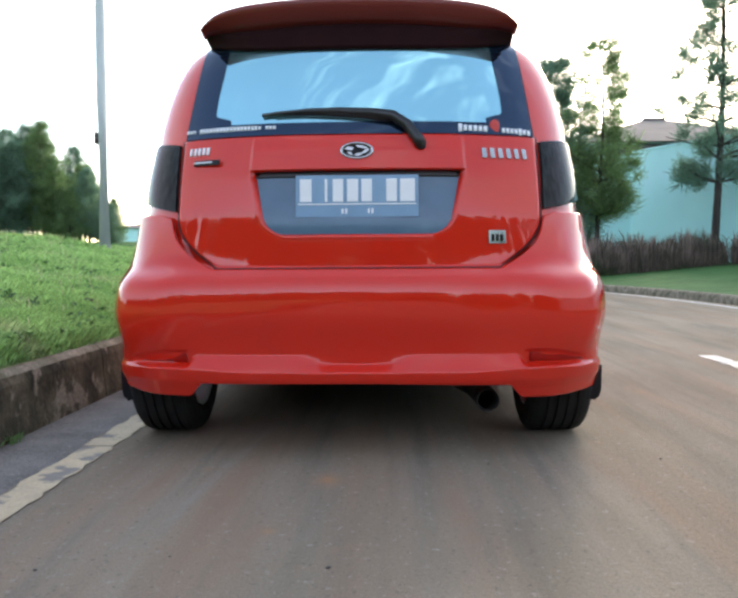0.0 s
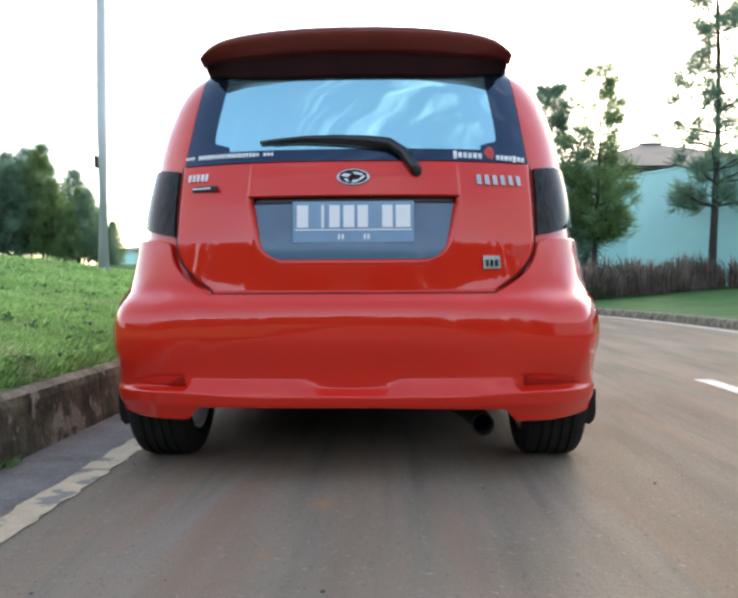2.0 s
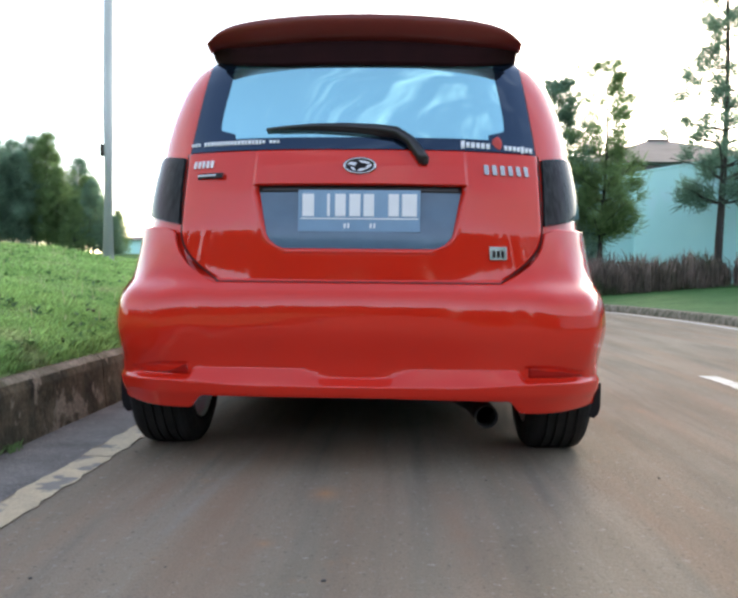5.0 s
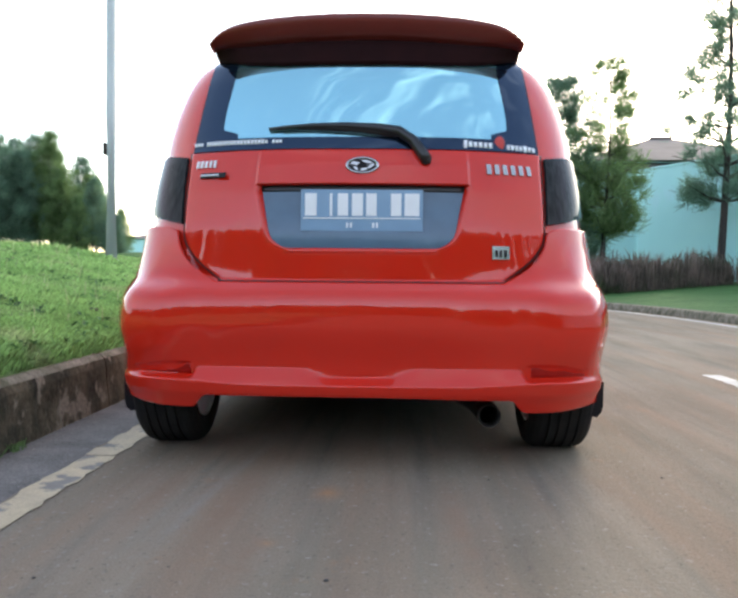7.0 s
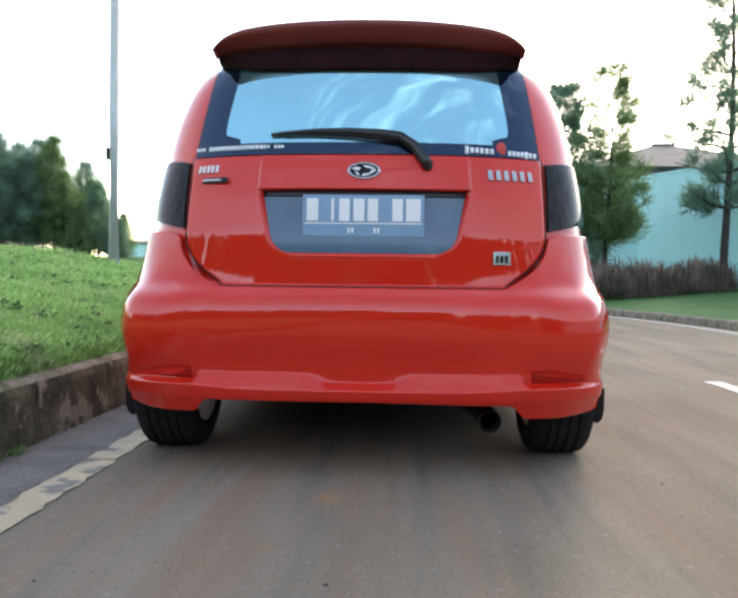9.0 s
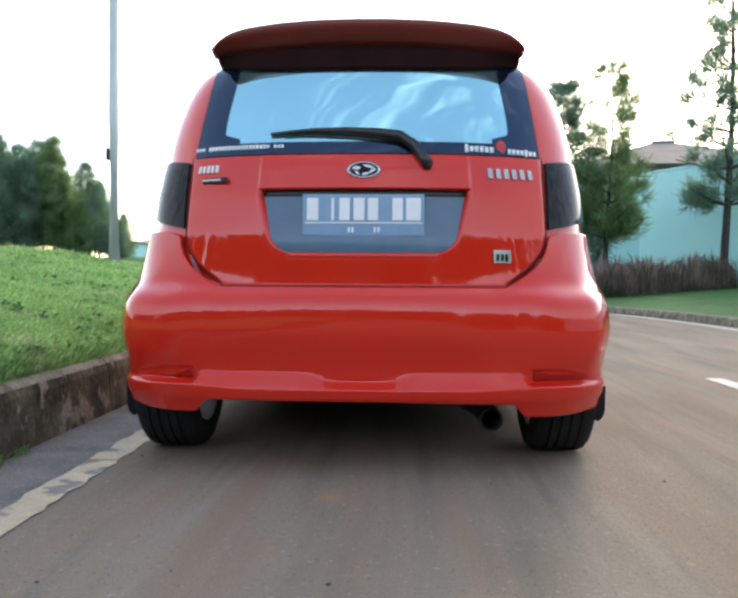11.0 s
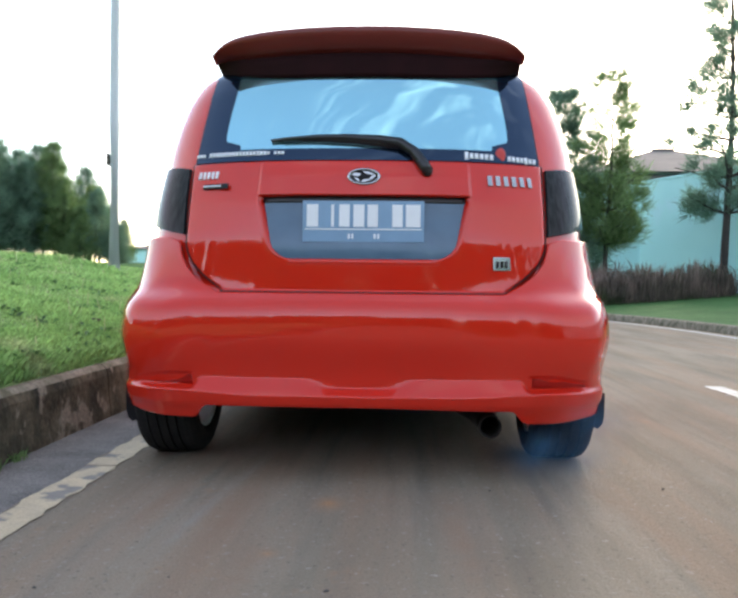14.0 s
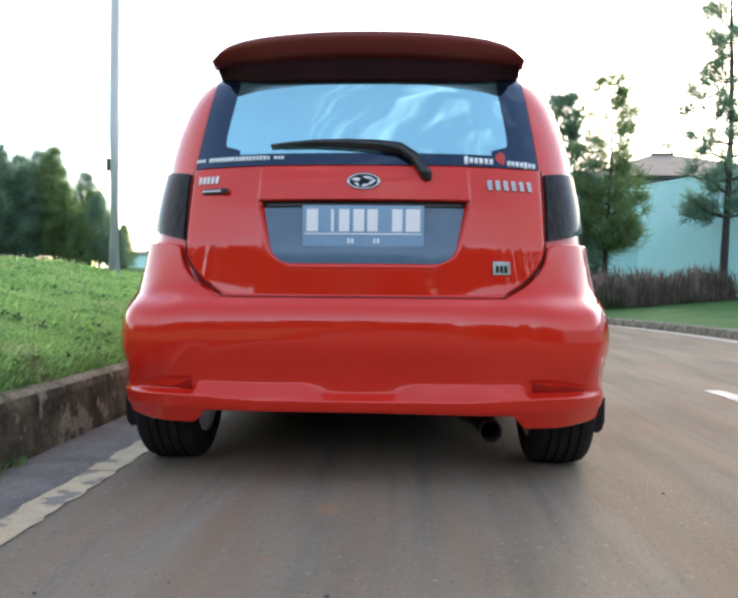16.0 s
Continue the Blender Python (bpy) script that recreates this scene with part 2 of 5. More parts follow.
ROAD = road_material()
GUTTER = mat("gutter_asphalt", (0.225, 0.206, 0.188), (0.135, 0.123, 0.113), 5, spots=(0.25, 0.23, 0.205), spot_scale=26, spot_at=0.6,  grain=0.35, spec=0.15, rough=0.9, bump=0.4, bump_scale=120, detail=10)
LINE_YELLOW = mat("worn_cream_road_paint", (0.53, 0.405, 0.25), (0.42, 0.325, 0.21), 9, grain=0.15, rough=0.7, bump=0.2, bump_scale=90, spots=(0.19, 0.165, 0.14), spot_scale=11, spot_at=0.53, spot_soft=0.07)
LINE_WHITE = mat("white_road_paint", (0.42, 0.42, 0.40), (0.30, 0.30, 0.29), 9, rough=0.7, spots=(0.22, 0.21, 0.20), spot_scale=14, spot_at=0.62)
KERB = mat("stained_kerb_concrete", (0.135, 0.116, 0.078), (0.030, 0.030, 0.021), 6, spread=0.28, grain=0.3, grain_scale=60, spec=0.2, rough=0.9, bump=1.0, bump_scale=22, detail=9,
           spots=(0.27, 0.235, 0.185), spot_scale=7, spot_at=0.59, spot_soft=0.05)
KERB_TOP = mat("pale_kerb_top", (0.25, 0.215, 0.17), (0.10, 0.095, 0.06), 9, spread=0.3, grain=0.25, grain_scale=60, spec=0.2, rough=0.9, bump=0.5, bump_scale=50, detail=9)
LAWN = mat("lawn_soil_green", (0.135, 0.232, 0.072), (0.09, 0.168, 0.052), 1.4, rough=0.9, bump=0.6, bump_scale=60, detail=9, space="Object")
GRASS = mat("grass_blades", (0.28, 0.48, 0.17), (0.16, 0.32, 0.10), 1.6, rough=0.7, island=0.4, through_light=0.45, spots=(0.33, 0.41, 0.20), spot_scale=2.2, spot_at=0.56)
WEED = mat("weed_leaves", (0.085, 0.19, 0.060), (0.055, 0.125, 0.045), 6, rough=0.6, through_light=0.3, island=0.4)
STRAW = mat("dry_stalks", (0.46, 0.47, 0.30), (0.36, 0.36, 0.20), 6, rough=0.8, through_light=0.3, island=0.3)
VERGE = mat("verge_grass", (0.072, 0.16, 0.052), (0.050, 0.12, 0.040), 2, spec=0.08, grain=0.3, grain_scale=30, rough=0.9, bump=0.5, bump_scale=50)
EARTH = mat("far_ground", (0.07, 0.11, 0.03), (0.10, 0.10, 0.05), 0.1, rough=0.95)
BARK = mat("pine_bark", (0.055, 0.045, 0.04), (0.03, 0.026, 0.024), 8, rough=0.9, bump=0.5, bump_scale=30, stretch=(1, 1, 0.3))
NEEDLE = mat("pine_needles", (0.165, 0.29, 0.205), (0.115, 0.21, 0.15), 1.2, rough=0.7, through_light=0.6, island=0.4)
NEEDLE_LIGHT = mat("young_pine_needles", (0.17, 0.275, 0.115), (0.125, 0.215, 0.09), 1.5, rough=0.7, through_light=0.6, island=0.4)
HEDGE = mat("brown_purple_shrub", (0.26, 0.19, 0.165), (0.12, 0.10, 0.078), 2.2, rough=0.85, through_light=0.3, island=0.5, spots=(0.06, 0.085, 0.035), spot_scale=1.1, spot_at=0.57)
TEAL = mat("teal_wall_paint", (0.46, 0.82, 0.83), (0.39, 0.75, 0.77), 0.5, rough=0.8, bump=0.1, spots=(0.48, 0.78, 0.84), spot_scale=0.8, spot_at=0.58)
ROOF = mat("weathered_roof_tile", (0.160, 0.140, 0.130), (0.115, 0.100, 0.094), 1.2, rough=0.85, bump=0.3)
DARK = mat("eave_shade_dark", (0.03, 0.035, 0.04), (0.02, 0.024, 0.03), 2, rough=0.2)
STEEL = mat("galvanised_steel", (0.52, 0.56, 0.58), (0.43, 0.47, 0.49), 3, rough=0.55, metal=0.15, stretch=(1, 1, 0.2))
STONE = mat("pebble", (0.08, 0.07, 0.06), (0.05, 0.045, 0.04), 30, rough=0.9)


# ---- mesh helpers ----
def link_mesh(name, verts, faces, material, parent=None, smooth=True, label=""):
    me = bpy.data.meshes.new(name)
    me.from_pydata([tuple(map(float, v)) for v in verts], [], [tuple(map(int, f)) for f in faces])
    me.update()
    if smooth:
        me.polygons.foreach_set("use_smooth", [True] * len(me.polygons))
    me.materials.append(material)
    ob = new(name, me)
    if parent:
        ob.parent = parent
    if label:
        ob["label"] = label
    return ob


def part(name, bm, material, parent, label="", smooth=False):
    bmesh.ops.recalc_face_normals(bm, faces=bm.faces[:])
    me = bpy.data.meshes.new(name)
    bm.to_mesh(me)
    bm.free()
    if smooth:
        me.polygons.foreach_set("use_smooth", [True] * len(me.polygons))
    me.materials.append(material)
    ob = new(name, me)
    ob.parent = parent
    if label:
        ob["label"] = label
    return ob


def box_bm(x0, x1, y0, y1, z0, z1, bevel=0.0, bm=None):
    bm = bm or bmesh.new()
    made = bmesh.ops.create_cube(bm, size=1.0, matrix=Matrix.LocRotScale(((x0 + x1) / 2, (y0 + y1) / 2, (z0 + z1) / 2), None, (x1 - x0, y1 - y0, z1 - z0)))
    if bevel:
        edges = list({e for v in made["verts"] for e in v.link_edges})
        bmesh.ops.bevel(bm, geom=edges, offset=bevel, segments=2, affect="EDGES", profile=0.5)
    return bm


def tube_bm(points, radii, sides=10, bm=None, caps=True):
    bm = bm or bmesh.new()
    rings = []
    pts = [Vector(p) for p in points]
    for i, p in enumerate(pts):
        d = (pts[min(i + 1, len(pts) - 1)] - pts[max(i - 1, 0)]).normalized()
        q = d.to_track_quat("Z", "Y")
        r = radii[i] if isinstance(radii, (list, tuple)) else radii
        rings.append([bm.verts.new(p + q @ Vector((r * math.cos(a), r * math.sin(a), 0))) for a in (2 * math.pi * k / sides for k in range(sides))])
    for a, b in zip(rings, rings[1:]):
        for k in range(sides):
            bm.faces.new((a[k], a[(k + 1) % sides], b[(k + 1) % sides], b[k]))
    if caps:
        bm.faces.new(rings[0][::-1])
        bm.faces.new(rings[-1])
    return bm


def lathe_bm(profile, axis_x=0.0, y=0.0, z=0.0, sides=48, closed=True):
    """Turns (x, radius) pairs round an axis along x."""
    bm = bmesh.new()
    rings = [[bm.verts.new((axis_x + px, y + r * math.cos(a), z + r * math.sin(a))) for a in (2 * math.pi * k / sides for k in range(sides))] for px, r in profile]
    pairs = list(zip(rings, rings[1:])) + ([(rings[-1], rings[0])] if closed else [])
    for a, b in pairs:
        for k in range(sides):
            bm.faces.new((a[k], a[(k + 1) % sides], b[(k + 1) % sides], b[k]))
    return bm


def grid_solid(pts, thick, hard=False):
    """A closed slab from a grid of points (rows, columns, 3), thickened inwards along its normals."""
    p = np.asarray(pts, float)
    du, dv = np.gradient(p, axis=1), np.gradient(p, axis=0)
    n = np.cross(du, dv)
    n /= np.maximum(np.linalg.norm(n, axis=2, keepdims=True), 1e-9)
    if n[:, :, 1].mean() > 0:
        n = -n
    back = p - n * thick
    R, C = p.shape[:2]
    verts = np.concatenate([p.reshape(-1, 3), back.reshape(-1, 3)])
    i = lambda r, c, k=0: k * R * C + r * C + c
    faces = []
    for r in range(R - 1):
        for c in range(C - 1):
            faces.append((i(r, c), i(r, c + 1), i(r + 1, c + 1), i(r + 1, c)))
            faces.append((i(r, c, 1), i(r + 1, c, 1), i(r + 1, c + 1, 1), i(r, c + 1, 1)))
    for c in range(C - 1):
        faces.append((i(0, c), i(0, c, 1), i(0, c + 1, 1), i(0, c + 1)))
        faces.append((i(R - 1, c), i(R - 1, c + 1), i(R - 1, c + 1, 1), i(R - 1, c, 1)))
    for r in range(R - 1):
        faces.append((i(r, 0), i(r + 1, 0), i(r + 1, 0, 1), i(r, 0, 1)))
        faces.append((i(r, C - 1), i(r, C - 1, 1), i(r + 1, C - 1, 1), i(r + 1, C - 1)))
    if hard:  # the rim gets corners of its own, so that its shading does not run into the face
        rim = 2 * (R - 1) * (C - 1)
        extra = []
        for f in range(rim, len(faces)):
            extra += [verts[k] for k in faces[f]]
            base = len(verts) + len(extra) - 4
            faces[f] = (base, base + 1, base + 2, base + 3)
        verts = np.concatenate([verts, np.array(extra)])
    return verts, faces


def frame_at(x, z, off):
    """The pose of a badge lying on the car's skin: its y axis points into the body."""
    p = Vector(skin_x(x, z, off))
    tx = (Vector(skin_x(x + 0.006, z)) - Vector(skin_x(x - 0.006, z))).normalized()
    tz = (Vector(skin_x(x, z + 0.006)) - Vector(skin_x(x, z - 0.006))).normalized()
    n = tx.cross(tz).normalized()
    tz = n.cross(tx).normalized()
    return Matrix.Translation(p) @ Matrix((tx, -n, tz)).transposed().to_4x4()


def smoothstep(a, b, x):
    t = np.clip((np.asarray(x, float) - a) / (b - a), 0, 1)
    return t * t * (3 - 2 * t)


# ---- ground, road, kerbs ----
LEFT, RIGHT, BEND, CX, CY = -1.235, 4.6, 25.0, -20.4, 8.0


def across(x, y):
    """Place across the road, measured along x where it is straight and along the radius in the bend."""
    return np.where(np.asarray(y) < CY, x, np.hypot(np.asarray(x) - CX, np.maximum(np.asarray(y) - CY, 0)) + CX)


def height(x, y):
    u = across(x, y)
    dl, dr = LEFT - u, u - RIGHT
    left = 0.235 + 0.045 * smoothstep(0.05, 0.11, dl) + 0.62 * (1 - np.exp(-np.maximum(dl, 0) / 1.8)) + 0.07 * np.clip(dl - 2.0, 0, 4) + 0.012 * np.sin(2.1 * x + 1.3 * y) + 0.01 * np.sin(3.7 * y)
    right = 0.11 + 0.05 * np.minimum(np.maximum(dr, 0), 9) + 1.15 * smoothstep(-7.0, -13.0, x) * smoothstep(0.5, 4.0, dr)
    return np.where(dl > 0, left, np.where(dr > 0, right, -0.03))


def on_road(u, s):
    """A point u across and s along the road; the bend begins at s = CY."""
    if s < CY:
        return (u, s)
    a = (s - CY) / BEND
    r = u - CX
    return (CX + r * math.cos(a), CY + r * math.sin(a))


def ribbon(name, u_edges, s_values, z, material, parent=None, ragged=0.0, seed=1):
    rnd = random.Random(seed)
    verts, faces = [], []
    for s in s_values:
        for k, u in enumerate(u_edges):
            j = rnd.uniform(-ragged, ragged) if ragged and k in (0, len(u_edges) - 1) else 0
            x, y = on_road(u + j, s)
            verts.append((x, y, z))
    n = len(u_edges)
    for r in range(len(s_values) - 1):
        for c in range(n - 1):
            faces.append((r * n + c, r * n + c + 1, (r + 1) * n + c + 1, (r + 1) * n + c))
    return link_mesh(name, verts, faces, material, parent, smooth=False)


def spaced(a, b, step):
    n = max(2, int(round((b - a) / step)) + 1)
    return [a + (b - a) * i / (n - 1) for i in range(n)]


ground = link_mesh("ground", [(-1500, -1500, -0.06), (1500, -1500, -0.06), (1500, 1500, -0.06), (-1500, 1500, -0.06)], [(0, 1, 2, 3)], EARTH)
tagged(ground, "flat green-brown ground reaching the horizon", "ground", kind="structure")
road = ribbon("road", [LEFT - 0.05, -0.945, 0.5, 2.1, RIGHT + 0.05], spaced(-45, CY, 1.0) + spaced(CY + 0.5, 44, 0.5), 0.0, ROAD)
tagged(road, "grey worn road with reddish mud streaks", "road", kind="structure")
gutter = ribbon("gutter", [LEFT - 0.04, -0.948], spaced(-30, 30, 0.15), 0.002, GUTTER, ragged=0.01)
tagged(gutter, "dark asphalt gutter strip beside the kerb", "gutter", kind="structure")


def terrain(name, us, ss, material, label):
    verts, faces = [], []
    for s in ss:
        for u in us:
            x, y = on_road(u if s < CY else max(u, -19.5), s)
            verts.append((x, y, float(height(x, y))))
    n = len(us)
    for r in range(len(ss) - 1):
        for c in range(n - 1):
            faces.append((r * n + c, r * n + c + 1, (r + 1) * n + c + 1, (r + 1) * n + c))
    return tagged(link_mesh(name, verts, faces, material), label, name.split("_")[-1], kind="structure")


lawn = terrain("lawn", [-70, -40, -28, -19.5, -16, -13, -10, -8, -6.5, -5.2, -4.4, -3.8, -3.3, -2.9, -2.5, -2.2, -1.95, -1.7, -1.5, LEFT - 0.16, LEFT - 0.11, LEFT - 0.08, LEFT - 0.05], spaced(-45, CY, 0.5) + spaced(8.6, 47, 0.8), LAWN, "sloping green lawn behind the concrete kerb")
verge = terrain("verge", [RIGHT + 0.12, 4.9, 5.3, 5.8, 6.4, 7.2, 8.2, 9.5, 12, 16, 22, 30, 50, 80], spaced(-45, CY, 2) + spaced(8.8, 60, 0.8), VERGE, "green grass verge across the road")


def make_kerb(name, u0, u1, h, s0, s1, label, stone, toe, face):
    kerb = new(name)
    tagged(kerb, label, "kerb", kind="structure")
    rnd = random.Random(5)
    s = s0
    while s < s1:
        e = min(s + stone, s1)
        bm = bmesh.new()
        rows = []
        face_u, back_u = (u1, u0) if u1 < 0 else (u0, u1)
        sgn = 1 if back_u > face_u else -1
        steps = spaced(s + 0.004, e - 0.004, 0.09)
        for q in steps:
            w = 0.006 * noise.noise(Vector((q * 2.3, h, 0)))
            g = 0.006 * noise.noise(Vector((q * 7.3, h, 4)))
            prof = [(face_u - sgn * toe, -0.05), (face_u - sgn * toe + g, 0.02), (face_u + w, h * 0.5), (face_u + sgn * 0.003 + g, h - 0.055), (face_u + sgn * 0.012 + g, h - 0.024), (face_u + sgn * 0.034, h - 0.005 + g * 0.5), (face_u + sgn * 0.06, h), (back_u, h), (back_u, -0.05)]
            rows.append([bm.verts.new((*on_road(u, q), z)) for u, z in prof])
        for a, b in zip(rows, rows[1:]):
            for k in range(len(a) - 1):
                f = bm.faces.new((a[k], a[k + 1], b[k + 1], b[k]))
                f.material_index = 1 if k >= 4 else 0
        bm.faces.new(rows[0])
        bm.faces.new(rows[-1][::-1])
        ob = part("kerb_stone", bm, face, kerb)
        ob.data.materials.append(KERB_TOP)
        s = e
    return kerb


make_kerb("kerb_near", LEFT - 0.13, LEFT, 0.25, -12, 24, "stained brown concrete kerb with a pale worn top", 1.2, 0.012, KERB)
make_kerb("kerb_far", RIGHT, RIGHT + 0.15, 0.12, -12, 32, "low grey concrete kerb along the verge", 1.2, 0.01, KERB_TOP)


def paint_line(name, u0, u1, s0, s1, material, label, seed):
    ob = ribbon(name, [u0, (u0 * 2 + u1) / 3, (u0 + u1 * 2) / 3, u1], spaced(s0, s1, 0.05), 0.0042, material, ragged=0.010, seed=seed)
    return tagged(ob, label, "road line", kind="structure")


paint_line("edge_line", -0.945, -0.835, -14, 0.16, LINE_YELLOW, "worn cream edge line painted on the road", 3)
paint_line("edge_line", -0.942, -0.835, 0.175, 14, LINE_YELLOW, "worn cream edge line painted on the road", 4)
for k, s in enumerate((-13.2, -9.2, -5.2, -1.2, 6.8, 10.8, 14.8, 18.8)):
    if s != 6.8:
        paint_line("centre_line", 2.06, 2.17, s + 1.95 if s == -1.2 else s, s + 3.95 if s == -1.2 else s + 2, LINE_WHITE, "white dashed line along the middle of the road", 10 + k)
paint_line("far_edge_line", 4.28, 4.39, -14, 30, LINE_WHITE, "pale edge line beside the far kerb", 30)


def pebbles():
    rnd = random.Random(9)
    spots = [(-0.364, -0.869), (-0.02, -0.93), (0.95, 0.0), (-0.62, -0.95)] + [(rnd.uniform(-0.8, 1.8), rnd.uniform(-1.0, 1.5)) for _ in range(5)]
    for x, y in spots:
        bm = bmesh.new()
        bmesh.ops.create_icosphere(bm, subdivisions=1, radius=1)
        r = rnd.uniform(0.003, 0.006)
        for v in bm.verts:
            v.co = Vector((v.co.x * r * rnd.uniform(0.9, 1.5), v.co.y * r * rnd.uniform(0.9, 1.3), v.co.z * r * 0.5))
        ob = part("pebble", bm, STONE, None)
        ob.location = (x, y, r * 0.35)
        tagged(ob, "tiny dark pebble lying on the road", "pebble", "pebbles on the road")


pebbles()


# ---- the car ----
ROWS = np.array([  # z, half width, rear y at the middle, depth of the corner, squareness
    (0.19, 0.823, 0.045, 0.42, 3.4), (0.235, 0.830, 0.022, 0.42, 3.5), (0.28, 0.834, 0.010, 0.42, 3.6), (0.34, 0.837, 0.003, 0.42, 3.6), (0.40, 0.838, 0.000, 0.42, 3.6),
    (0.46, 0.838, 0.000, 0.42, 3.6), (0.51, 0.837, 0.000, 0.43, 3.5), (0.54, 0.834, 0.002, 0.44, 3.4), (0.56, 0.831, 0.008, 0.45, 3.3), (0.575, 0.828, 0.016, 0.46, 3.15),
    (0.590, 0.825, 0.032, 0.48, 3.0), (0.605, 0.820, 0.057, 0.50, 2.85), (0.64, 0.816, 0.0660, 0.52, 2.7),
    (0.72, 0.800, 0.0668, 0.53, 2.64), (0.765, 0.794, 0.0675, 0.538, 2.63), (0.80, 0.790, 0.0713, 0.545, 2.62), (0.90, 0.785, 0.085, 0.59, 2.55), (1.035, 0.776, 0.125, 0.64, 2.5),
    (1.10, 0.770, 0.153, 0.65, 2.5), (1.20, 0.751, 0.193, 0.68, 2.5), (1.30, 0.720, 0.234, 0.71, 2.5), (1.38, 0.680, 0.270, 0.74, 2.5),
    (1.44, 0.610, 0.33, 0.80, 2.4), (1.485, 0.48, 0.45, 0.92, 2.3), (1.51, 0.30, 0.68, 1.05, 2.2), (1.52, 0.14, 0.9, 1.2, 2.0)])


_zs = np.linspace(0.19, 1.52, 400)
_smooth = {}
for _k in range(1, 5):
    _v = np.interp(_zs, ROWS[:, 0], ROWS[:, _k])
    _pad = np.concatenate([2 * _v[0] - _v[8:0:-1], _v, 2 * _v[-1] - _v[-2:-10:-1]])
    _g = np.exp(-0.5 * (np.arange(-8, 9) / 4.0) ** 2)
    _smooth[_k] = np.convolve(_pad, _g / _g.sum(), "valid")


def row(z):
    return [np.interp(z, _zs, _smooth[k]) for k in range(1, 5)]


def angle_at(x, z):
    w, r, yc, n = row(z)
    return np.sign(x) * np.arcsin(np.clip(np.abs(x) / w, 0, 1) ** (n / 2))


def skin(theta, z, off=0.0):
    """A point of the car's rear skin: theta from the middle of the tail (0) to the flanks (half pi), at height z."""
    w, r, yc, n = row(z)
    s, c = np.sin(theta), np.maximum(np.cos(theta), 0)
    x = w * np.sign(s) * np.abs(s) ** (2 / n)
    y = yc - (yc - r) * c ** (2 / n)
    nx, ny = np.sign(s) * np.abs(s) ** 1.2 , -np.abs(c) ** 0.8
    l = np.sqrt(nx * nx + ny * ny) + 1e-9
    return np.stack([x + off * nx / l, y + off * ny / l, z + 0 * x], axis=-1)


def skin_x(x, z, off=0.0):
    return skin(angle_at(x, z), z, off)


